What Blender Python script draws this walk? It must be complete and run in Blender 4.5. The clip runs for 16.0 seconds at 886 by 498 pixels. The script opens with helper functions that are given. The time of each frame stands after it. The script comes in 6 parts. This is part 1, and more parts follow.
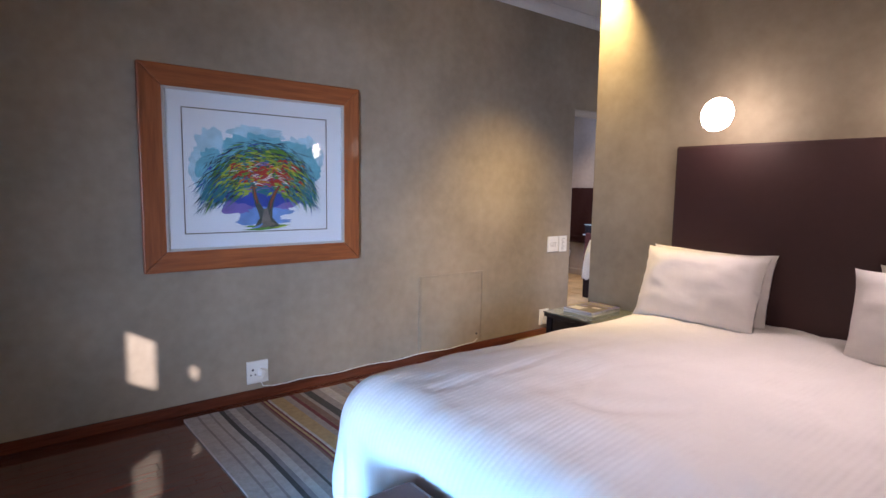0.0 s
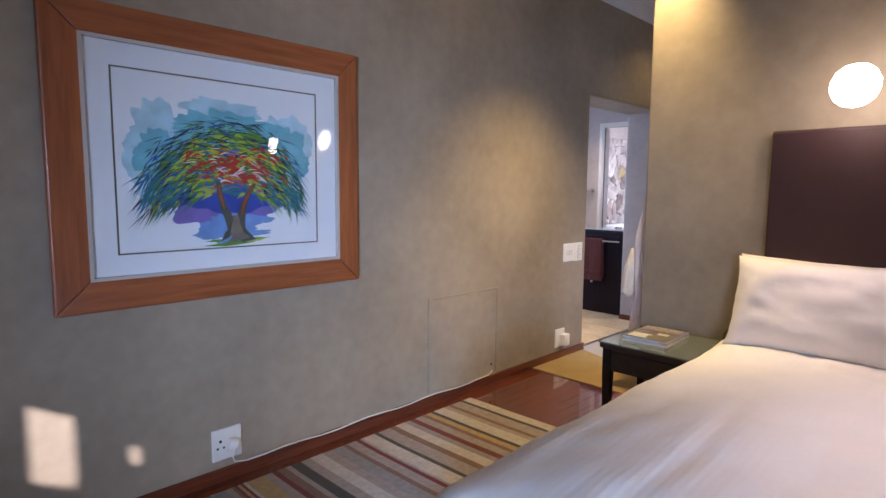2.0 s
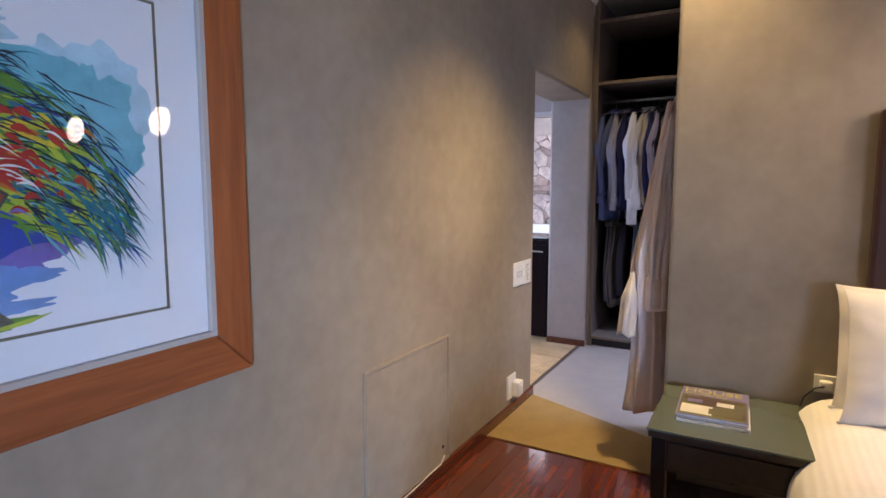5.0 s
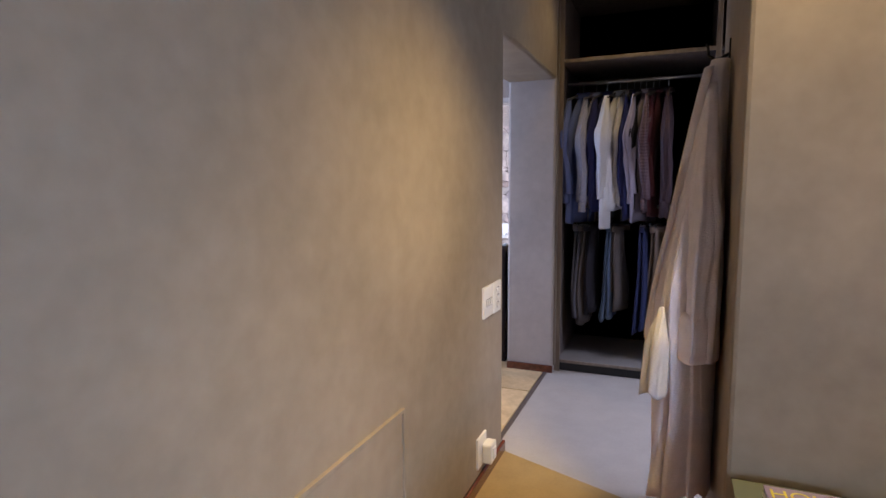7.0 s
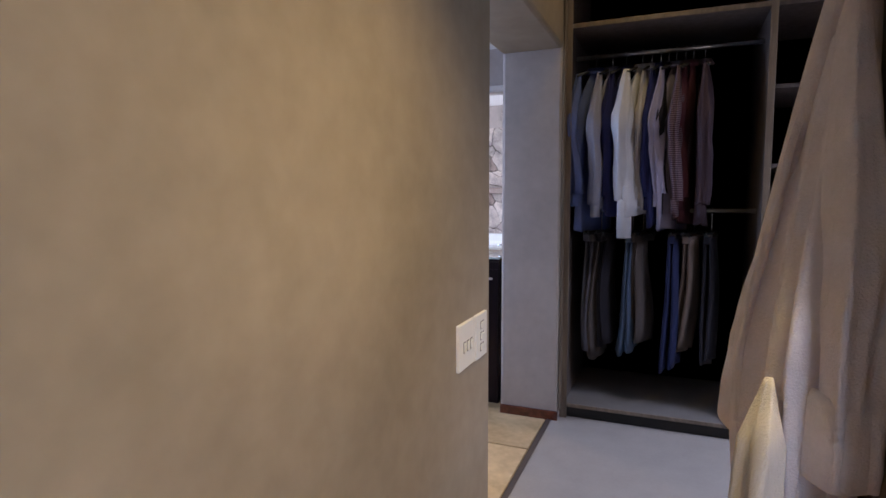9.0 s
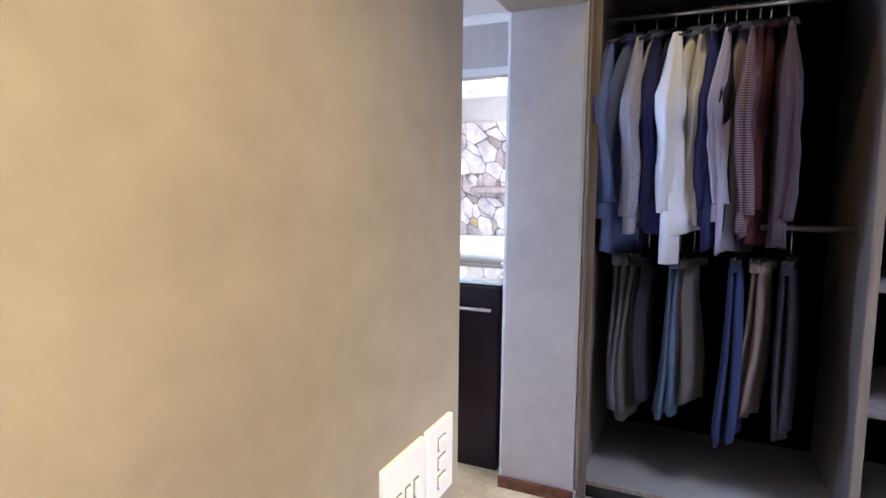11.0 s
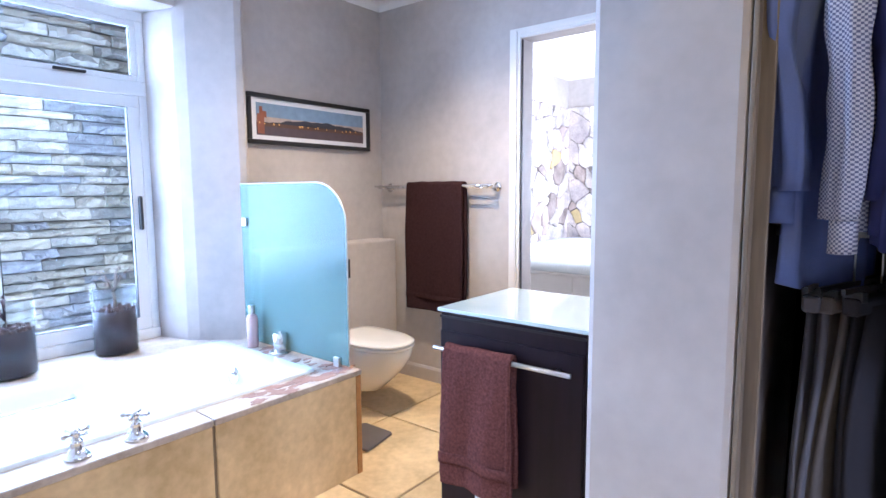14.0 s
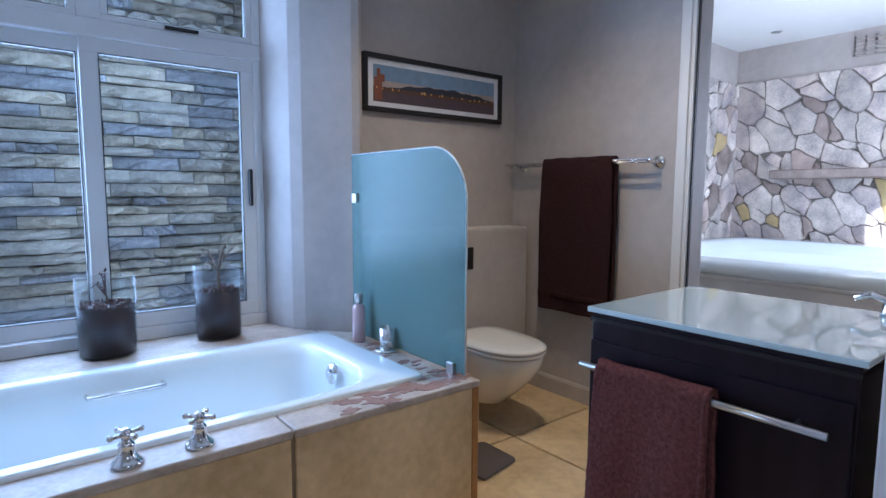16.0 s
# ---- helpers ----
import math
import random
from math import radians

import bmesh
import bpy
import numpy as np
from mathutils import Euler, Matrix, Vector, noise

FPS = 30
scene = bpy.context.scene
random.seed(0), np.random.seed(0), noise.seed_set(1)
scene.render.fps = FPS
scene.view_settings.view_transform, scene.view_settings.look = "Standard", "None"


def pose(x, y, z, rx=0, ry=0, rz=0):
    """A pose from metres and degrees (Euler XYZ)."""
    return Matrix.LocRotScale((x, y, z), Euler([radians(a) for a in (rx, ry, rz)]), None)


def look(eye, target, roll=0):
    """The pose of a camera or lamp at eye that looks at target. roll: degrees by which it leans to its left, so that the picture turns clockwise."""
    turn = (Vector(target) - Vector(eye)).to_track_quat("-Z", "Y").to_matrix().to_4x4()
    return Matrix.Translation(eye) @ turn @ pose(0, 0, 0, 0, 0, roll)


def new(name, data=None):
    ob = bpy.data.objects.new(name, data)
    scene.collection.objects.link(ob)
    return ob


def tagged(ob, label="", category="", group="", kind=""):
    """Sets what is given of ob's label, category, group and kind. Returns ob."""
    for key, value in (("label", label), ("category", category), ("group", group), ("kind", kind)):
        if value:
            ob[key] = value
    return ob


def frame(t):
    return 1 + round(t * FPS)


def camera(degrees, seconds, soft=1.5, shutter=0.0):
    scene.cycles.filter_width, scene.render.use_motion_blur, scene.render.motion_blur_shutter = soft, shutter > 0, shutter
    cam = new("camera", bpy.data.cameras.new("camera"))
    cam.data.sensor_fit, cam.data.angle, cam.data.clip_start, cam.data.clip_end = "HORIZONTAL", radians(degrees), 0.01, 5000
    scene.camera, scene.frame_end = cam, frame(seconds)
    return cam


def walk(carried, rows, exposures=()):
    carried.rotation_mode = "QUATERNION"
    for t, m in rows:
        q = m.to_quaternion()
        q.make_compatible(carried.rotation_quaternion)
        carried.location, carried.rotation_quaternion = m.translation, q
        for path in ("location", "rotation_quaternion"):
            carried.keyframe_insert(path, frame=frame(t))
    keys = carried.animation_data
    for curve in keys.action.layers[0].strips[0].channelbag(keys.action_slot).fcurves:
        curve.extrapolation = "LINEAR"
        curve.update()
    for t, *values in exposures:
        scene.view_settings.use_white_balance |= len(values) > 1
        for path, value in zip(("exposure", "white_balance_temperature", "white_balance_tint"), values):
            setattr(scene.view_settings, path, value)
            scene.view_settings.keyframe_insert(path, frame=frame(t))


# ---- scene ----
cam = camera(76.9, 16.0)
PATH = [
    (0, (0.687, 1.169, 1.328), (1.922, 2.727, 1.106), 0.9),
    (0.5, (0.742, 1.383, 1.312), (2.005, 2.918, 1.093), 0.8),
    (1, (0.797, 1.629, 1.316), (2.102, 3.129, 1.097), 0.8),
    (1.5, (0.833, 1.903, 1.303), (2.186, 3.359, 1.088), 0.6),
    (2, (0.874, 2.147, 1.295), (2.279, 3.555, 1.086), 0.5),
    (2.5, (0.953, 2.391, 1.286), (2.421, 3.735, 1.081), 0.4),
    (3, (1.032, 2.601, 1.289), (2.548, 3.889, 1.084), 0.3),
    (3.5, (1.107, 2.803, 1.301), (2.69, 4.008, 1.096), 0.2),
    (4, (1.222, 2.986, 1.291), (2.874, 4.096, 1.09), 0.2),
    (4.5, (1.373, 3.14, 1.305), (3.066, 4.184, 1.1), 0.1),
    (7, (2.249, 3.748, 1.346), (4.085, 4.507, 1.118), -0.4),
    (7.5, (2.453, 3.844, 1.342), (4.3, 4.577, 1.119), -0.4),
    (8, (2.672, 3.861, 1.275), (4.52, 4.601, 1.079), 0.1),
    (8.5, (2.863, 3.895, 1.28), (4.707, 4.645, 1.085), 0.3),
    (9, (3.057, 3.94, 1.27), (4.898, 4.7, 1.081), -0.2),
    (11.5, (4.06, 4.125, 1.321), (5.864, 4.964, 1.111), 0.4),
    (12, (4.275, 4.147, 1.32), (6.066, 5.011, 1.11), -0.3),
    (12.5, (4.432, 4.15, 1.322), (6.188, 5.083, 1.11), -0.1),
    (13, (4.594, 4.182, 1.311), (6.304, 5.198, 1.103), -0.5),
    (13.5, (4.745, 4.234, 1.306), (6.386, 5.358, 1.101), -0.5),
    (14, (4.835, 4.28, 1.284), (6.396, 5.513, 1.077), -0.3),
    (14.5, (4.963, 4.329, 1.261), (6.408, 5.696, 1.055), -0.0),
    (15, (5.058, 4.39, 1.224), (6.402, 5.856, 1.015), 0.2),
    (15.5, (5.138, 4.494, 1.182), (6.412, 6.022, 0.975), 0.1),
    (16, (5.207, 4.639, 1.161), (6.441, 6.199, 0.956), 0.3),
]
EXPOSURES = [(0.0, 1.26, 6250, 29), (2.0, 1.2, 6200, 29), (4.5, 1.15, 6200, 30), (7.0, 1.1, 6350, 28), (8.0, 0.78, 6350, 28), (8.5, 0.6, 6250, 27), (9.0, 0.75, 6200, 26), (11.5, 2.05, 5800, 19), (12.3, 1.85, 5650, 18), (13.5, 2.15, 5600, 18), (14.0, 2.4, 5680, 19), (14.4, 2.1, 5650, 19), (15.2, 1.36, 5550, 17), (16.0, 0.92, 5450, 15)]
walk(cam, [(t, look(eye, target, roll)) for t, eye, target, roll in PATH], EXPOSURES)

# ---- world, sun, lamps ----
SUN_WAY = Vector((0.70, 0.60, -0.40)).normalized()
world = bpy.data.worlds.new("sky")
scene.world = world
world.use_nodes = True
sky = world.node_tree.nodes.new("ShaderNodeTexSky")
sky.sky_type, sky.sun_disc = "NISHITA", False
sky.sun_elevation = math.asin(-SUN_WAY.z)
sky.sun_rotation = math.atan2(-SUN_WAY.x, -SUN_WAY.y)
back = world.node_tree.nodes["Background"]
world.node_tree.links.new(sky.outputs["Color"], back.inputs["Color"])
back.inputs["Strength"].default_value = 0.10


def lamp(name, kind, m, energy, colour, **more):
    data = bpy.data.lights.new(name, kind)
    data.energy, data.color = energy, colour
    for key, value in more.items():
        if key == "angle":
            data.angle = value
        if key == "size":
            data.shape, data.size, data.size_y = "RECTANGLE", value[0], value[1]
        if key == "cone":
            data.spot_size, data.spot_blend, data.shadow_soft_size = radians(value[0]), value[1], value[2]
        if key == "spread":
            data.spread = value
        if key == "radius":
            data.shadow_soft_size = value
    ob = new(name, data)
    ob.matrix_world = m
    return ob


sun = lamp("sun", "SUN", look((0, 0, 0), SUN_WAY), 5.0, (1.0, 0.97, 0.90), angle=radians(0.5))
WARM, COOL = (1.0, 0.76, 0.29), (0.52, 0.70, 1.0)
lamp("bedroom_door_light", "AREA", look((-1.12, 0.20, 0.85), (1.5, 2.12, -0.20)), 22, (0.10, 0.53, 1.0), size=(1.2, 0.5), spread=radians(29))
lamp("bedroom_side_light", "AREA", look((-1.12, 0.80, 1.15), (3.0, 4.5, 0.80)), 6.8, (0.50, 0.72, 1.0), size=(0.8, 1.2), spread=radians(44))
lamp("bathroom_window_light", "AREA", look((5.4, 7.62, 1.5), (5.4, 5.0, 0.7)), 48, COOL, size=(1.6, 1.7))
lamp("spa_window_light", "AREA", look((10.1, 4.93, 1.5), (10.1, 7.0, 1.3)), 27, (0.80, 0.88, 1.0), size=(0.95, 1.0))
# added cool fill over the passage, set in an unseen ceiling opening
lamp("passage_skylight", "AREA", look((5.30, 1.9, 2.90), (5.20, 2.1, 0)), 31, (0.70, 0.80, 1.0), size=(0.7, 1.0), spread=radians(122))
for sx, sy, sz, power, cone in ((3.80, 3.498, 2.82, 109, 86), (5.74, 4.10, 2.82, 6.5, 120)):
    lamp("downlight_beam", "SPOT", look((sx, sy, sz), (sx + 0.16 * (sx < 5), sy + 0.45 * (sx < 5), 0)), power, WARM, cone=(cone, 1.0, 0.02))
for sy in (2.60, 1.70):
    lamp("sconce_bulb", "SPOT", look((3.55, sy, 1.66), (3.20, sy, 0.58)), 7.5, (1.0, 0.84, 0.74), cone=(92, 0.9, 0.03))
# unseen spot added to brighten the bed top
lamp("bed_downlight_beam", "SPOT", look((2.45, 1.9, 2.82), (2.45, 1.9, 0)), 45, (1.0, 0.85, 0.78), cone=(54, 1.0, 0.03))
# warm spot added to lift the bathroom floor and walls; its source is unseen
lamp("bath_downlight_beam", "SPOT", look((6.78, 6.00, 2.50), (6.79, 5.98, 0)), 36, (1.0, 0.78, 0.48), cone=(130, 1.0, 0.04))
lamp("spa_ceiling_bulb", "POINT", pose(9.75, 6.15, 2.5), 5, (1.0, 0.95, 0.88), radius=0.1)

# ---- materials ----


def mat(name, colour, rough=0.6, metal=0.0, vary=0.12, scale=6.0, bump=0.0, bump_scale=60.0, spread=0.0, spec=None, coat=0.0, stain=None):
    """A surface with two sizes of colour variation and a fine relief, in object space."""
    m = bpy.data.materials.new(name)
    m.use_nodes = True
    t = m.node_tree
    b = t.nodes["Principled BSDF"]
    b.inputs["Roughness"].default_value, b.inputs["Metallic"].default_value = rough, metal
    if spec is not None:
        b.inputs["Specular IOR Level"].default_value = spec
    b.inputs["Coat Weight"].default_value = coat
    co = t.nodes.new("ShaderNodeTexCoord")
    n1, n2 = t.nodes.new("ShaderNodeTexNoise"), t.nodes.new("ShaderNodeTexNoise")
    n1.inputs["Scale"].default_value, n2.inputs["Scale"].default_value = scale, scale * 9
    n1.inputs["Detail"].default_value, n2.inputs["Detail"].default_value = 5, 4
    add = t.nodes.new("ShaderNodeMath")
    add.operation = "ADD"
    for n in (n1, n2):
        t.links.new(co.outputs["Object"], n.inputs["Vector"])
    half = t.nodes.new("ShaderNodeMath")
    half.operation, half.inputs[1].default_value = "MULTIPLY", 0.45
    t.links.new(n2.outputs["Fac"], half.inputs[0])
    t.links.new(n1.outputs["Fac"], add.inputs[0])
    t.links.new(half.outputs[0], add.inputs[1])
    ramp = t.nodes.new("ShaderNodeValToRGB")
    ramp.color_ramp.elements[0].position, ramp.color_ramp.elements[1].position = 0.45, 1.0
    ramp.color_ramp.elements[0].color = (*[c * (1 - vary) for c in colour], 1)
    ramp.color_ramp.elements[1].color = (*[min(1, c * (1 + vary)) for c in (stain or colour)], 1)
    t.links.new(add.outputs[0], ramp.inputs["Fac"])
    out = ramp.outputs["Color"]
    if spread:
        info, hsv = t.nodes.new("ShaderNodeObjectInfo"), t.nodes.new("ShaderNodeHueSaturation")
        geo = t.nodes.new("ShaderNodeNewGeometry")
        both = t.nodes.new("ShaderNodeMath")
        both.operation = "ADD"
        t.links.new(info.outputs["Random"], both.inputs[0])
        t.links.new(geo.outputs["Random Per Island"], both.inputs[1])
        wrap = t.nodes.new("ShaderNodeMath")
        wrap.operation = "FRACT"
        t.links.new(both.outputs[0], wrap.inputs[0])
        mr = t.nodes.new("ShaderNodeMapRange")
        mr.inputs["To Min"].default_value, mr.inputs["To Max"].default_value = 1 - spread, 1 + spread
        t.links.new(wrap.outputs[0], mr.inputs["Value"])
        t.links.new(mr.outputs["Result"], hsv.inputs["Value"])
        t.links.new(out, hsv.inputs["Color"])
        out = hsv.outputs["Color"]
    t.links.new(out, b.inputs["Base Color"])
    if bump:
        bn, bp = t.nodes.new("ShaderNodeTexNoise"), t.nodes.new("ShaderNodeBump")
        bn.inputs["Scale"].default_value, bn.inputs["Detail"].default_value = bump_scale, 6
        bp.inputs["Strength"].default_value, bp.inputs["Distance"].default_value = bump, 0.004
        t.links.new(co.outputs["Object"], bn.inputs["Vector"])
        t.links.new(bn.outputs["Fac"], bp.inputs["Height"])
        t.links.new(bp.outputs["Normal"], b.inputs["Normal"])
    return m


def woven(name, one, two, size, kind="check", rough=0.85):
    """Cloth with a woven check or stripes at real size."""
    m = mat(name, one, rough, vary=0.05, scale=20, bump=0.15, bump_scale=400)
    t = m.node_tree
    b = t.nodes["Principled BSDF"]
    co = t.nodes.new("ShaderNodeTexCoord")
    if kind == "check":
        ch = t.nodes.new("ShaderNodeTexChecker")
        ch.inputs["Scale"].default_value = 1 / size
        ch.inputs["Color1"].default_value, ch.inputs["Color2"].default_value = (*one, 1), (*two, 1)
        mp = t.nodes.new("ShaderNodeMapping")
        mp.inputs["Location"].default_value = (0.0013, 0.0017, 0.0011)
        mp.inputs["Scale"].default_value = (0.0, 1.0, 1.0)
        t.links.new(co.outputs["Object"], mp.inputs["Vector"])
        t.links.new(mp.outputs["Vector"], ch.inputs["Vector"])
        t.links.new(ch.outputs["Color"], b.inputs["Base Color"])
    else:
        wv = t.nodes.new("ShaderNodeTexWave")
        wv.bands_direction = "Z" if kind == "bands" else "X"
        wv.inputs["Scale"].default_value, wv.inputs["Distortion"].default_value = 0.3 / size, 0.4
        rp = t.nodes.new("ShaderNodeValToRGB")
        rp.color_ramp.interpolation = "CONSTANT"
        rp.color_ramp.elements[1].position = 0.5
        rp.color_ramp.elements[0].color, rp.color_ramp.elements[1].color = (*one, 1), (*two, 1)
        t.links.new(co.outputs["Object"], wv.inputs["Vector"])
        t.links.new(wv.outputs["Fac"], rp.inputs["Fac"])
        t.links.new(rp.outputs["Color"], b.inputs["Base Color"])
    return m


def wood(name, dark, light, rough=0.35, coat=0.0, axis="X", spread=0.0, stretch=14.0):
    m = mat(name, dark, rough, coat=coat, spread=spread, bump=0.05, bump_scale=90, vary=0.2, stain=light)
    t = m.node_tree
    n1 = [n for n in t.nodes if n.type == "TEX_NOISE"]
    mp, co = t.nodes.new("ShaderNodeMapping"), t.nodes.new("ShaderNodeTexCoord")
    mp.inputs["Scale"].default_value = {"X": (1, stretch, stretch), "Y": (stretch, 1, stretch), "Z": (stretch, stretch, 1)}[axis]
    t.links.new(co.outputs["Object"], mp.inputs["Vector"])
    for n in n1[:2]:
        t.links.new(mp.outputs["Vector"], n.inputs["Vector"])
    n1[0].inputs["Scale"].default_value, n1[1].inputs["Scale"].default_value = 2.0, 7.0
    return m


def glass(name, colour=(1, 1, 1), rough=0.0, edge=0.7):
    """A pane: mostly clear with a sharp reflection."""
    m = bpy.data.materials.new(name)
    m.use_nodes = True
    t = m.node_tree
    t.nodes.clear()
    out, mix = t.nodes.new("ShaderNodeOutputMaterial"), t.nodes.new("ShaderNodeMixShader")
    tr, gl, fr = t.nodes.new("ShaderNodeBsdfTransparent"), t.nodes.new("ShaderNodeBsdfGlossy"), t.nodes.new("ShaderNodeLayerWeight")
    sharp, base = t.nodes.new("ShaderNodeMath"), t.nodes.new("ShaderNodeMath")
    sharp.operation, sharp.inputs[1].default_value = "POWER", 4.0
    base.operation, base.inputs[1].default_value, base.inputs[2].default_value = "MULTIPLY_ADD", edge, 0.025
    tr.inputs["Color"].default_value = (*colour, 1)
    gl.inputs["Roughness"].default_value = rough
    fr.inputs["Blend"].default_value = 0.5
    t.links.new(fr.outputs["Facing"], sharp.inputs[0])
    t.links.new(sharp.outputs[0], base.inputs[0])
    t.links.new(base.outputs[0], mix.inputs["Fac"])
    t.links.new(tr.outputs[0], mix.inputs[1])
    t.links.new(gl.outputs[0], mix.inputs[2])
    t.links.new(mix.outputs[0], out.inputs["Surface"])
    return m


def glow(name, colour, strength):
    m = bpy.data.materials.new(name)
    m.use_nodes = True
    b = m.node_tree.nodes["Principled BSDF"]
    b.inputs["Base Color"].default_value = (0.9, 0.9, 0.85, 1)
    b.inputs["Emission Color"].default_value, b.inputs["Emission Strength"].default_value = (*colour, 1), strength
    return m


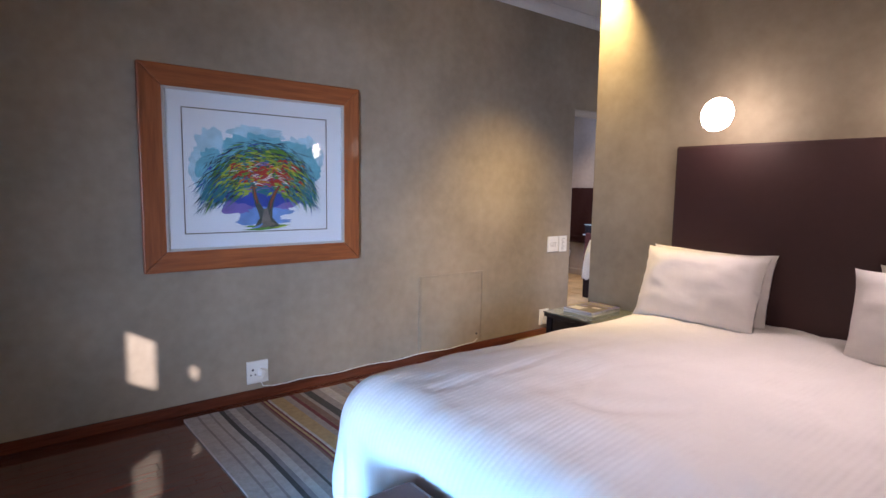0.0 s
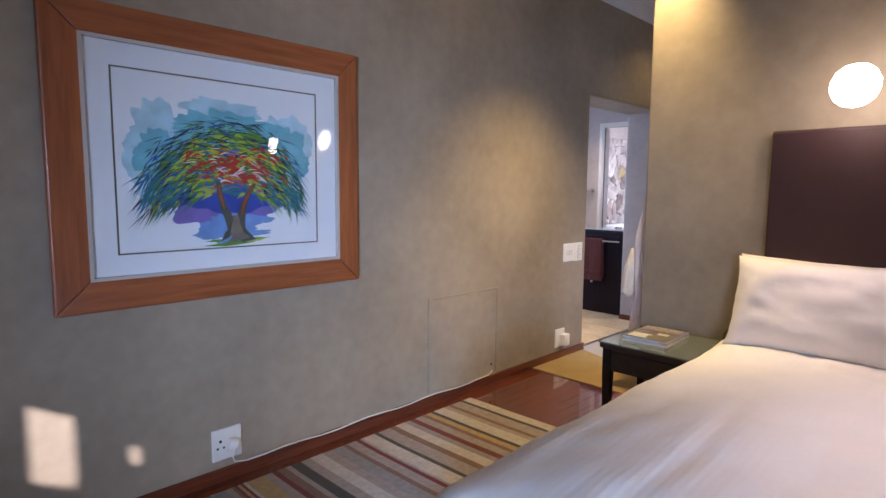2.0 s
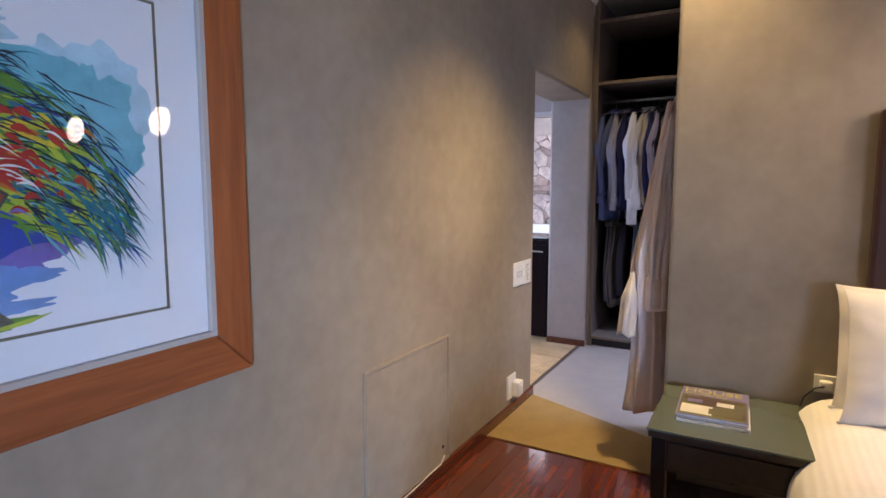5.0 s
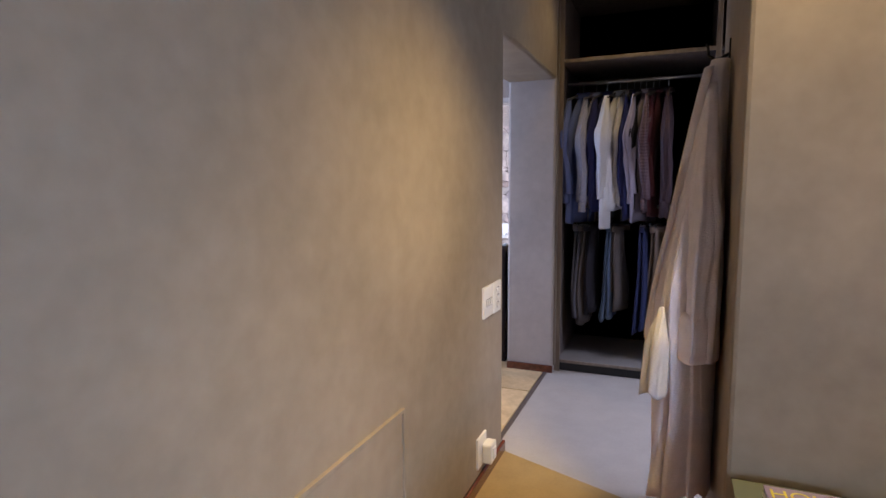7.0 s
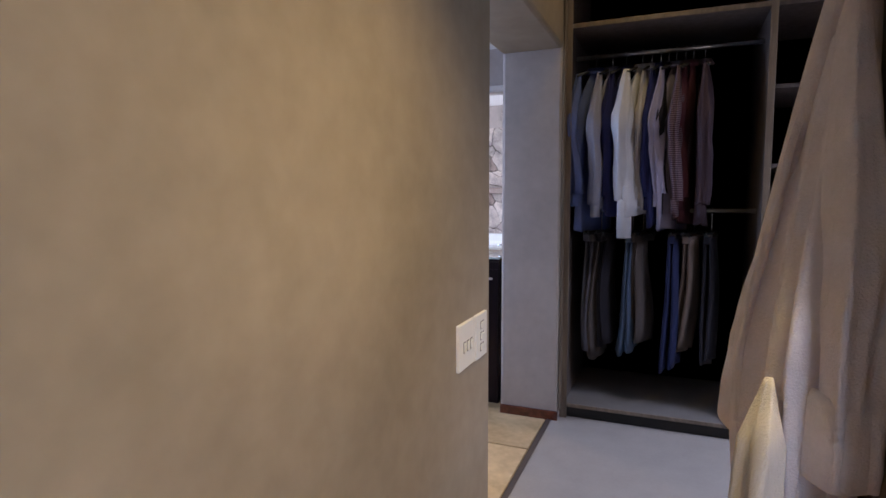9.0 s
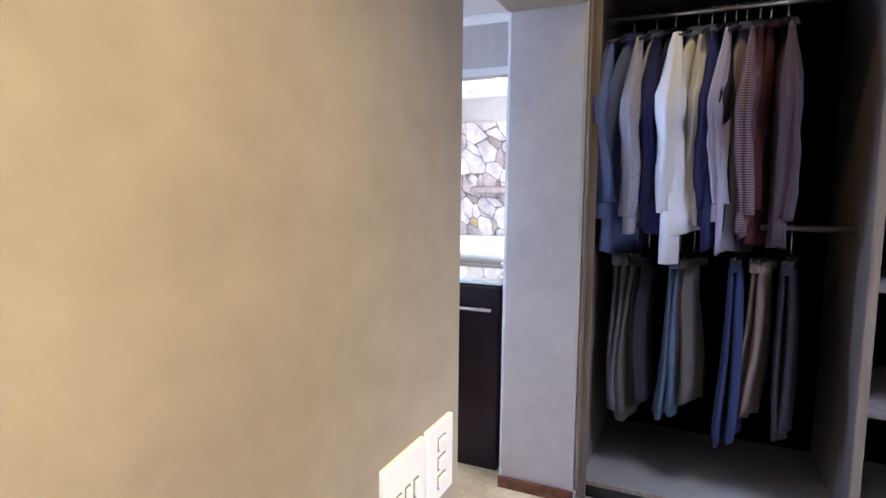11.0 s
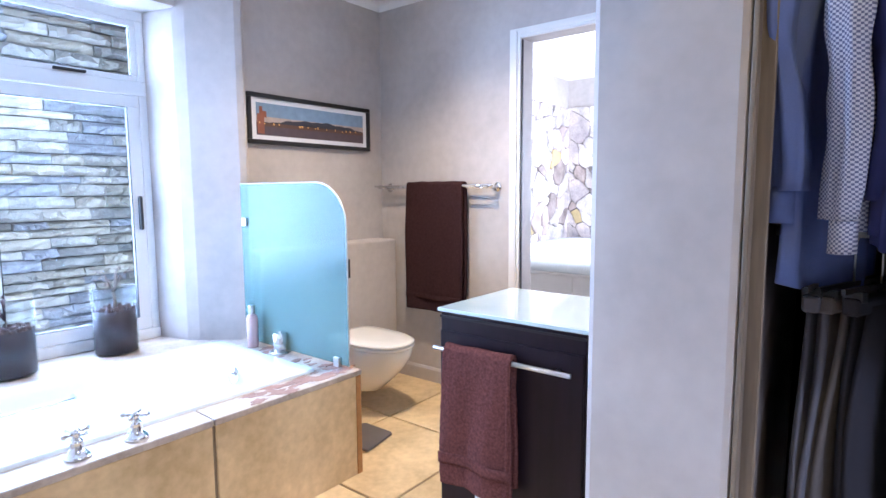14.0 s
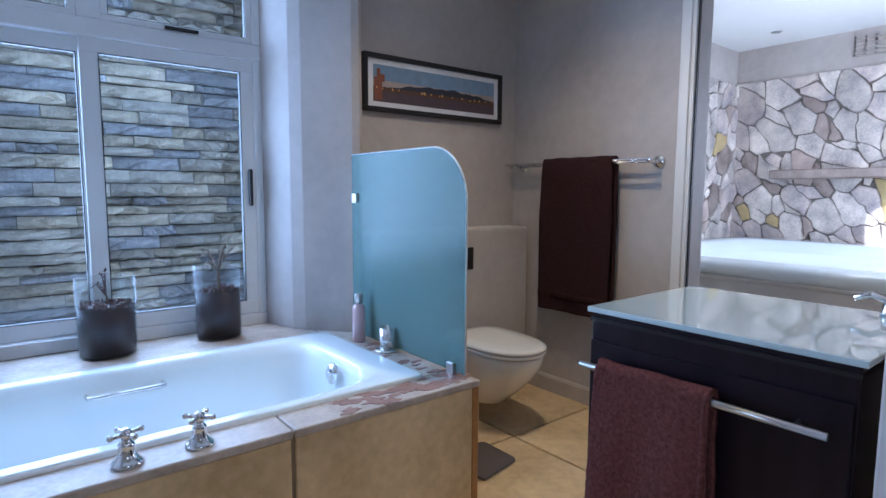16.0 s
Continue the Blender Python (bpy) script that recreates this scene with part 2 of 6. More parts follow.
M = dict(
    plaster=mat("taupe_lime_plaster", (0.300, 0.244, 0.176), 0.62, vary=0.16, scale=1.6, bump=0.12, bump_scale=30, stain=(0.34, 0.281, 0.207)),
    plaster_bath=mat("grey_lime_plaster", (0.44, 0.40, 0.37), 0.55, vary=0.10, scale=2.0, bump=0.10, bump_scale=25, stain=(0.49, 0.45, 0.42)),
    ceiling=mat("white_ceiling_paint", (0.80, 0.80, 0.78), 0.8, vary=0.02, bump=0.05),
    redwood=wood("red_hardwood", (0.085, 0.022, 0.012), (0.16, 0.045, 0.022), 0.22, coat=0.4),
    parquet=wood("polished_red_parquet", (0.075, 0.017, 0.010), (0.15, 0.036, 0.018), 0.09, coat=0.8, spread=0.22),
    groove=mat("dark_floor_joint", (0.015, 0.006, 0.004), 0.6),
    carpet=mat("grey_beige_carpet", (0.40, 0.37, 0.33), 0.95, vary=0.06, scale=8, bump=0.12, bump_scale=900),
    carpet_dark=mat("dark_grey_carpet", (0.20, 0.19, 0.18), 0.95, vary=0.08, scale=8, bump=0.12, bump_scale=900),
    mustard=mat("mustard_tan_carpet", (0.34, 0.235, 0.10), 0.95, vary=0.10, scale=8, bump=0.15, bump_scale=900),
    sandstone=mat("golden_sandstone", (0.58, 0.405, 0.20), 0.42, vary=0.20, scale=3.4, bump=0.25, bump_scale=22, spread=0.10, stain=(0.68, 0.52, 0.30)),
    sandtop=mat("worn_sandstone_ledge", (0.40, 0.33, 0.27), 0.45, vary=0.22, scale=7, bump=0.25, bump_scale=30, stain=(0.52, 0.46, 0.40)),
    sandedge=mat("rust_sandstone_edge", (0.42, 0.20, 0.06), 0.5, vary=0.3, scale=5, bump=0.3, bump_scale=40),
    stain=mat("red_brown_stone_stain", (0.29, 0.165, 0.13), 0.5, vary=0.3, scale=18, bump=0.2),
    grout=mat("tile_grout", (0.27, 0.20, 0.12), 0.9, vary=0.15, scale=20),
    strip=mat("threshold_strip", (0.10, 0.08, 0.07), 0.5, vary=0.1),
    ledge=mat("grey_ledgestone", (0.35, 0.325, 0.285), 0.9, vary=0.4, scale=9, bump=1.0, bump_scale=28, spread=0.28, spec=0.2, stain=(0.36, 0.33, 0.27)),
    ledge_tan=mat("tan_ledgestone", (0.38, 0.335, 0.265), 0.9, vary=0.4, scale=9, bump=1.0, bump_scale=28, spread=0.25, spec=0.2, stain=(0.42, 0.37, 0.28)),
    ledge_blue=mat("blue_grey_ledgestone", (0.27, 0.262, 0.252), 0.9, vary=0.4, scale=9, bump=1.0, bump_scale=28, spread=0.25, spec=0.2, stain=(0.31, 0.31, 0.31)),
    # shade between the ledgestones, put into the colour of the wall behind
    shade=mat("shade_dark_stone_backing", (0.06, 0.055, 0.05), 0.95, vary=0.2),
    crazy=mat("pale_field_stone", (0.40, 0.365, 0.36), 0.8, vary=0.34, scale=6, bump=1.0, bump_scale=16, spread=0.22, stain=(0.56, 0.51, 0.46)),
    crazy_gold=mat("golden_field_stone", (0.44, 0.34, 0.17), 0.8, vary=0.25, scale=7, bump=0.6, bump_scale=16),
    crazy_dark=mat("dark_brown_field_stone", (0.20, 0.155, 0.14), 0.8, vary=0.35, scale=7, bump=0.8, bump_scale=18, spread=0.25, stain=(0.34, 0.28, 0.25)),
    crazy_lilac=mat("lilac_grey_field_stone", (0.42, 0.38, 0.41), 0.8, vary=0.35, scale=6, bump=0.9, bump_scale=16, spread=0.2, stain=(0.52, 0.45, 0.40)),
    crazy_rose=mat("brown_field_stone", (0.36, 0.29, 0.26), 0.8, vary=0.3, scale=7, bump=0.6, bump_scale=16, spread=0.2),
    # mortar of the field stone; also the painted shade in switch and hatch gaps
    mortar=mat("dark_mortar_and_gap_shade", (0.19, 0.17, 0.15), 0.95, vary=0.2, bump=0.3),
    alu=mat("white_coated_aluminium", (0.72, 0.74, 0.75), 0.35, vary=0.03),
    gasket=mat("black_rubber", (0.012, 0.012, 0.013), 0.5, vary=0.1),
    trimwhite=mat("white_gloss_paint", (0.72, 0.71, 0.68), 0.35, vary=0.03, bump=0.04),
    acrylic=mat("white_bath_enamel", (0.76, 0.84, 0.86), 0.12, vary=0.01, coat=0.3),
    ceramic=mat("white_ceramic", (0.82, 0.81, 0.78), 0.1, vary=0.01, coat=0.3),
    plastic=mat("white_plastic", (0.78, 0.76, 0.70), 0.35, vary=0.02),
    chrome=mat("chrome", (0.80, 0.81, 0.83), 0.07, metal=1.0, vary=0.01),
    steel=mat("brushed_steel", (0.62, 0.62, 0.61), 0.28, metal=1.0, vary=0.04),
    wenge=wood("dark_wenge", (0.011, 0.006, 0.010), (0.014, 0.008, 0.012), 0.35, axis="Z"),
    wenge_h=wood("dark_wenge_flat", (0.016, 0.010, 0.009), (0.032, 0.020, 0.016), 0.35, axis="X"),
    wardrobe=wood("dark_wardrobe_board", (0.125, 0.102, 0.098), (0.165, 0.14, 0.13), 0.45, axis="Z"),
    edging=wood("pale_wood_edging", (0.16, 0.125, 0.092), (0.22, 0.175, 0.13), 0.45, axis="Z"),
    backglass=mat("pale_glass_top", (0.48, 0.59, 0.60), 0.012, vary=0.02, coat=0.8),
    greenglass=mat("grey_green_glass_top", (0.105, 0.125, 0.105), 0.12, vary=0.05, coat=0.5),
    leather=mat("plum_headboard_leather", (0.050, 0.019, 0.020), 0.55, vary=0.12, scale=3, bump=0.25, bump_scale=180),
    benchleather=mat("brown_bench_leather", (0.13, 0.075, 0.070), 0.45, vary=0.12, scale=4, bump=0.25, bump_scale=160),
    linen=mat("white_cotton", (0.80, 0.77, 0.74), 0.85, vary=0.03, scale=5, bump=0.22, bump_scale=14),
    pillow=mat("white_pillow_cotton", (0.80, 0.76, 0.74), 0.85, vary=0.03, scale=6, bump=0.2, bump_scale=18),
    frame=wood("cherry_picture_frame", (0.25, 0.066, 0.018), (0.34, 0.10, 0.03), 0.45, coat=0.08),
    frame_v=wood("cherry_picture_frame_upright", (0.25, 0.066, 0.018), (0.34, 0.10, 0.03), 0.45, coat=0.08, axis="Z"),
    paper=mat("white_art_paper", (0.80, 0.80, 0.82), 0.8, vary=0.015, scale=3),
    gilt=mat("dull_gilt_line", (0.16, 0.14, 0.10), 0.4, vary=0.1),
    fillet=mat("silver_fillet", (0.45, 0.42, 0.38), 0.4, vary=0.05),
    black=mat("black_lacquer", (0.012, 0.011, 0.011), 0.3, vary=0.1),
    towel=mat("chocolate_towelling", (0.042, 0.020, 0.021), 1.0, spec=0.05, vary=0.25, scale=60, bump=1.0, bump_scale=500),
    towel2=mat("brown_terry_towel", (0.125, 0.046, 0.040), 1.0, spec=0.05, vary=0.42, scale=120, bump=1.0, bump_scale=380),
    robe=mat("pale_bathrobe_waffle", (0.83, 0.77, 0.79), 0.95, spec=0.1, vary=0.08, scale=12, bump=0.6, bump_scale=240),
    robe2=mat("white_towelling", (0.66, 0.64, 0.63), 0.95, vary=0.06, scale=14, bump=0.6, bump_scale=260),
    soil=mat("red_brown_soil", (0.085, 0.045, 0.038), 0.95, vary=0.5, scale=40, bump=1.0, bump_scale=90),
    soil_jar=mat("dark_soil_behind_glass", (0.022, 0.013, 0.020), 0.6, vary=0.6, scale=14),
    stem=mat("dry_grey_stem", (0.20, 0.16, 0.13), 0.8, vary=0.3, scale=30),
    leaf=mat("purple_brown_leaf", (0.075, 0.040, 0.045), 0.6, vary=0.3, scale=30),
    pane=glass("clear_window_glass", (0.95, 0.97, 0.97)),
    jar=glass("clear_jar_glass", (0.93, 0.95, 0.95), edge=0.16),
    rim=mat("pale_glass_rim", (0.70, 0.76, 0.78), 0.1, vary=0.02),
    sky_board=mat("sun_block_board", (0.35, 0.33, 0.30), 0.8),
    bulb=glow("lit_sconce_glass", (1.0, 0.86, 0.66), 12.0),
    dl=glow("lit_downlight_lens", (1.0, 0.78, 0.5), 6.0),
    spa_dl=glow("lit_ceiling_globe", (1.0, 0.97, 0.92), 5.0),
    scale=mat("dark_grey_rubber_mat", (0.10, 0.085, 0.08), 0.55, vary=0.12),
    pink=mat("pink_lotion", (0.60, 0.42, 0.43), 0.15, vary=0.03, coat=0.5),
    silver=mat("mercury_glass", (0.75, 0.76, 0.77), 0.18, metal=0.8, vary=0.3, scale=25),
)

# fine seersucker ribs in the bed linen
lt = M["linen"].node_tree
wv, lc, mixh = lt.nodes.new("ShaderNodeTexWave"), lt.nodes.new("ShaderNodeTexCoord"), lt.nodes.new("ShaderNodeMath")
wv.bands_direction = "Y"
wv.inputs["Scale"].default_value, wv.inputs["Distortion"].default_value, wv.inputs["Detail"].default_value = 14.0, 1.2, 2.0
lt.links.new(lc.outputs["Object"], wv.inputs["Vector"])
lbump = next(n for n in lt.nodes if n.type == "BUMP")
lnoise = lbump.inputs["Height"].links[0].from_socket
mixh.operation, mixh.inputs[1].default_value = "MULTIPLY_ADD", 0.8
lt.links.new(wv.outputs["Fac"], mixh.inputs[0])
lt.links.new(lnoise, mixh.inputs[2])
lt.links.new(mixh.outputs[0], lbump.inputs["Height"])

M["wenge"].node_tree.nodes["Principled BSDF"].inputs["Specular IOR Level"].default_value = 0.22

# frosted aqua screen: light passes, shapes do not
fm = bpy.data.materials.new("frosted_aqua_glass")
fm.use_nodes = True
fb = fm.node_tree.nodes["Principled BSDF"]
fb.inputs["Base Color"].default_value = (0.27, 0.46, 0.46, 1)
fb.inputs["Roughness"].default_value = 0.22
fb.inputs["Transmission Weight"].default_value = 0.66
fb.inputs["IOR"].default_value = 1.2
M["frost"] = fm

# ---- shape helpers ----


def part(name, bm, material, parent=None, label="", smooth=False, bevel=0.0):
    me = bpy.data.meshes.new(name)
    bmesh.ops.recalc_face_normals(bm, faces=bm.faces[:])
    bm.to_mesh(me)
    bm.free()
    me.materials.append(M[material] if isinstance(material, str) else material)
    if smooth:
        me.polygons.foreach_set("use_smooth", [True] * len(me.polygons))
    ob = new(name, me)
    if bevel:
        bv = ob.modifiers.new("edge", "BEVEL")
        bv.width, bv.segments, bv.limit_method, bv.angle_limit = bevel, 2, "ANGLE", radians(40)
    if parent is not None:
        ob.parent = parent
        ob.matrix_parent_inverse = parent.matrix_world.inverted() if parent.parent is None else (parent.parent.matrix_world @ parent.matrix_parent_inverse @ parent.matrix_basis).inverted()
    if label:
        ob["label"] = label
    return ob


def thing(name, x, y, z, label, category, group="", kind=""):
    ob = new(name)
    ob.matrix_world = Matrix.Translation((x, y, z))
    ob.empty_display_size = 0.1
    return tagged(ob, label, category, group, kind)


def box(x0, x1, y0, y1, z0, z1, bm=None):
    bm = bm or bmesh.new()
    v = [bm.verts.new((x, y, z)) for z in (z0, z1) for y in (y0, y1) for x in (x0, x1)]
    for f in ((0, 2, 3, 1), (4, 5, 7, 6), (0, 1, 5, 4), (2, 6, 7, 3), (0, 4, 6, 2), (1, 3, 7, 5)):
        bm.faces.new([v[i] for i in f])
    return bm


def prism(points, z0, z1, bm=None, axis="z", centre=(0, 0, 0)):
    """A polygon pushed out from z0 to z1 along an axis."""
    bm = bm or bmesh.new()

    def put(a, b, c):
        p = {"z": (a, b, c), "y": (a, c, b), "x": (c, a, b)}[axis]
        return bm.verts.new(Vector(p) + Vector(centre))
    lo, hi = [put(a, b, z0) for a, b in points], [put(a, b, z1) for a, b in points]
    n = len(points)
    bm.faces.new(lo[::-1])
    bm.faces.new(hi)
    for i in range(n):
        bm.faces.new((lo[i], lo[(i + 1) % n], hi[(i + 1) % n], hi[i]))
    return bm


def loft(rings, bm=None, close=True, caps=True):
    bm = bm or bmesh.new()
    rows = [[bm.verts.new(p) for p in ring] for ring in rings]
    n = len(rows[0])
    for a, b in zip(rows, rows[1:]):
        for i in range(n if close else n - 1):
            bm.faces.new((a[i], a[(i + 1) % n], b[(i + 1) % n], b[i]))
    if caps and close:
        bm.faces.new(rows[0][::-1])
        bm.faces.new(rows[-1])
    return bm


def lathe(profile, centre=(0, 0, 0), n=24, bm=None, caps=True):
    """Profile of (radius, height) turned about z."""
    cx, cy, cz = centre
    rings = [[(cx + r * math.cos(2 * math.pi * i / n), cy + r * math.sin(2 * math.pi * i / n), cz + h) for i in range(n)] for r, h in profile]
    return loft(rings, bm, caps=caps)


def tube(points, r, n=10, bm=None, taper=None):
    pts = [Vector(p) for p in points]
    rings = []
    for i, p in enumerate(pts):
        d = (pts[min(i + 1, len(pts) - 1)] - pts[max(i - 1, 0)]).normalized()
        a = d.cross(Vector((0, 0, 1)) if abs(d.z) < 0.9 else Vector((1, 0, 0))).normalized()
        b = d.cross(a)
        rr = r if taper is None else r * (1 + (taper - 1) * i / (len(pts) - 1))
        rings.append([p + a * rr * math.cos(2 * math.pi * k / n) + b * rr * math.sin(2 * math.pi * k / n) for k in range(n)])
    return loft(rings, bm)


def sheet(fn, nu, nv, bm=None):
    bm = bm or bmesh.new()
    g = [[bm.verts.new(fn(i / nu, j / nv)) for j in range(nv + 1)] for i in range(nu + 1)]
    for i in range(nu):
        for j in range(nv):
            bm.faces.new((g[i][j], g[i + 1][j], g[i + 1][j + 1], g[i][j + 1]))
    return bm


def thick(ob, t):
    so = ob.modifiers.new("thickness", "SOLIDIFY")
    so.thickness, so.offset = t, 0
    return ob


def wobble(p, s, a, k=0.0):
    return a * noise.noise(Vector(p) * s + Vector((k, k * 1.7, k * 0.3)))


def structure(name, bm, material, label, category, bevel=0.0, smooth=False):
    return tagged(part(name, bm, material, bevel=bevel, smooth=smooth), label, category, kind="structure")

# ---- the large structure ----
structure("ground", prism([(-400, -400), (400, -400), (400, 400), (-400, 400)], -0.40, -0.06), "carpet", "bare ground round the house", "ground")
structure("floor", box(-1.35, 4.15, -1.65, 4.53, -0.05, 0.0), "groove", "dark red polished parquet floor", "floor")
structure("floor_dressing", box(4.15, 6.95, 0.4, 4.55, -0.05, 0.004), "carpet", "grey-beige carpet of the dressing passage", "carpet")
structure("carpet_strip", prism([(4.15, 3.588), (4.50, 3.588), (4.845, 4.492), (4.15, 4.492)], 0.0, 0.009), "mustard", "mustard-tan carpet strip between parquet and grey carpet", "carpet")
structure("floor_bath", box(4.2, 7.79, 4.55, 7.5, -0.05, -0.004), "grout", "sandstone tile floor of the bathroom", "floor")
structure("floor_spa", box(7.79, 11.6, 4.7, 7.6, -0.05, 0.0), "sandtop", "stone floor of the spa room", "floor")
structure("threshold", prism([(4.86, 4.545), (6.13, 4.545), (6.13, 4.57), (4.86, 4.57)], 0.0, 0.007), "strip", "thin dark strip between carpet and tiles", "threshold")

wall_north = structure("wall_north", prism([(-1.35, 0), (4.86, 0), (4.86, 2.05), (6.13, 2.05), (6.13, 2.87), (-1.35, 2.87)], 4.51, 4.848, axis="y"),
                       "plaster", "taupe lime-plastered wall with a doorless opening", "wall", bevel=0.018)
structure("wall_pier", box(6.13, 7.667, 4.51, 4.848, 0, 2.87), "plaster_bath", "pale grey plastered pier beside the opening", "wall", bevel=0.018)
structure("wall_east", box(3.92, 4.75, -1.5, 3.587, 0, 2.87), "plaster", "taupe plastered wall behind the bed", "wall", bevel=0.014)
structure("wall_south", box(-1.35, 7.0, -1.65, -1.5, 0, 2.87), "plaster", "taupe plastered wall", "wall")
structure("wall_dressing", box(4.75, 7.0, 0.4, 0.52, 0, 2.87), "plaster", "taupe plastered end wall of the dressing passage", "wall")
structure("wall_passage", box(6.92, 7.05, 0.52, 4.51, 0, 2.87), "plaster", "taupe plastered wall of the dressing passage", "wall")
bm = box(-1.35, -1.2, -1.5, -0.6, 0, 2.87)
box(-1.35, -1.2, -0.6, 1.25, 2.05, 2.87, bm)
box(-1.35, -1.2, 1.25, 2.0, 0, 2.87, bm)
box(-1.35, -1.2, 2.0, 2.8, 0, 1.2, bm)
box(-1.35, -1.2, 2.0, 2.8, 2.1, 2.87, bm)
box(-1.35, -1.2, 2.8, 4.51, 0, 2.87, bm)
structure("wall_west", bm, "plaster", "taupe plastered wall with a glazed door and a window", "wall")
# added slab, out of view: keeps direct sun off the bedroom
structure("veranda_roof", box(-6.0, -1.36, -6.0, 1.3, 2.25, 2.33), "sky_board", "unseen flat slab added outside the bedroom to block sun", "roof")
# the hole left over the passage is made up, to hold the fill lamp
bm = box(-1.35, 4.95, -1.65, 4.51, 2.87, 2.97)
box(5.65, 7.0, -1.65, 4.51, 2.87, 2.97, bm)
box(4.95, 5.65, -1.65, 1.40, 2.87, 2.97, bm)
box(4.95, 5.65, 2.40, 4.51, 2.87, 2.97, bm)
structure("ceiling", bm, "ceiling", "white painted ceiling with an added unseen opening over the passage", "ceiling")


def cornice(name, a, b, inward, z, r, material="ceiling"):
    """A coved cornice from a to b, leaning inward under a ceiling at z."""
    a, b, w = Vector((*a, 0)), Vector((*b, 0)), Vector((*inward, 0))
    prof = [(0.0, 0.0), (0.0, -r * 1.15), (r * 0.12, -r * 1.15), (r * 0.16, -r), (r * 0.36, -r * 0.58), (r * 0.62, -r * 0.30), (r, -r * 0.14), (r * 1.12, -r * 0.1), (r * 1.12, 0.0)]
    rings = [[p + w * u + Vector((0, 0, z + v)) for u, v in prof] for p in (a, b)]
    return structure(name, loft(rings), material, "white coved cornice", "cornice")


cornice("trim_cornice_north", (-1.2, 4.509), (6.19, 4.509), (0, -1), 2.869, 0.07)
cornice("trim_cornice_east", (3.919, -1.5), (3.919, 3.588), (-1, 0), 2.869, 0.07)

# bathroom shell
structure("wall_bath_west", box(4.15, 4.3, 4.83, 7.6, 0, 2.6), "plaster_bath", "grey plastered bathroom wall", "wall")
structure("wall_bath_picture", box(6.53, 7.667, 7.06, 7.3, 0, 2.6), "plaster_bath", "grey plastered bathroom wall", "wall")
structure("wall_bath_column", prism([(6.235, 7.52), (6.245, 7.40), (6.30, 7.20), (6.335, 7.14), (6.50, 6.955), (6.53, 6.94), (6.555, 6.96), (6.56, 7.06), (6.56, 7.52)], 0, 2.6), "plaster_bath",
          "splayed rounded plaster pier beside the window", "pier", smooth=False)
bm = box(4.3, 6.3, 7.16, 7.52, 2.22, 2.6)
box(4.3, 4.5, 7.16, 7.52, 0.0, 2.22, bm)
box(4.5, 6.3, 7.30, 7.52, 0.0, 0.455, bm)
structure("wall_bath_window", bm, "plaster_bath", "grey plastered wall round the bathroom window", "wall")
structure("wall_rail", prism([(4.83, 0), (5.08, 0), (5.08, 2.137), (5.94, 2.137), (5.94, 0), (7.3, 0), (7.3, 2.9), (4.83, 2.9)], 7.667, 7.79, axis="x"), "plaster_bath",
          "grey plastered wall with a doorway to the spa room", "wall")
structure("ceiling_bath", box(4.2, 7.667, 4.83, 7.5, 2.545, 2.6), "ceiling", "white painted bathroom ceiling", "ceiling")
cornice("trim_cornice_bath_rail", (7.666, 4.83), (7.666, 7.06), (-1, 0), 2.544, 0.045)
cornice("trim_cornice_bath_picture", (6.5, 7.059), (7.667, 7.059), (0, -1), 2.544, 0.045)
structure("baseboard_bath_rail", prism([(7.667, 0.0), (7.652, 0.0), (7.652, 0.085), (7.660, 0.10), (7.667, 0.10)], 6.015, 7.06, axis="y"), "plaster_bath", "grey plaster skirting", "skirting")

# door frame of the spa doorway: stepped white architrave with a dark stop line
door_1 = thing("door_1", 7.66, 5.5, 0, "white stepped steel door frame without a door leaf", "door frame", kind="structure")
for name, y0, y1 in (("jamb", 5.94, 6.01), ("jamb", 5.01, 5.08)):
    bm = box(7.648, 7.667, y0, y1, 0, 2.19)
    s = 1 if y0 > 5.5 else -1
    e = y0 if s > 0 else y1
    box(7.638, 7.648, min(e + s * 0.018, e + s * 0.055), max(e + s * 0.018, e + s * 0.055), 0, 2.175, bm)
    part(name, bm, "trimwhite", door_1, bevel=0.003)
    part("seal", box(7.662, 7.676, min(e, e - s * 0.006), max(e, e - s * 0.006), 0.5 if s > 0 else 0.0, 2.13), "gasket", door_1, "dark rubber stop")
bm = box(7.648, 7.667, 5.08, 5.94, 2.137, 2.19)
box(7.638, 7.648, 5.08, 5.94, 2.150, 2.175, bm)
part("head", bm, "trimwhite", door_1, bevel=0.003)

# spa room shell
structure("wall_spa_east", box(11.46, 11.6, 4.7, 7.6, 0, 2.75), "plaster_bath", "grey plastered band above field stone", "wall")
structure("wall_spa_north", box(7.79, 11.46, 7.49, 7.6, 0, 2.75), "plaster_bath", "grey plastered band above field stone", "wall")
bm = box(7.79, 8.3, 4.7, 4.85, 0, 2.75)
box(8.3, 9.62, 4.7, 4.85, 0, 2.75, bm)
box(9.62, 10.6, 4.7, 4.85, 0, 0.95, bm)
box(9.62, 10.6, 4.7, 4.85, 2.0, 2.75, bm)
box(10.6, 11.46, 4.7, 4.85, 0, 2.75, bm)
structure("wall_spa_south", bm, "plaster_bath", "grey plastered wall with a window", "wall")
structure("ceiling_spa", box(7.79, 11.6, 4.7, 7.6, 2.65, 2.75), "ceiling", "white ceiling of the spa room", "ceiling")
structure("wall_lightwell", box(3.6, 7.6, 7.99, 8.2, -0.05, 3.3), "shade", "outdoor wall clad in stacked ledgestone", "wall")
structure("floor_lightwell", box(3.6, 7.6, 7.52, 7.99, -0.06, -0.02), "sandtop", "stone floor of the light well", "floor")

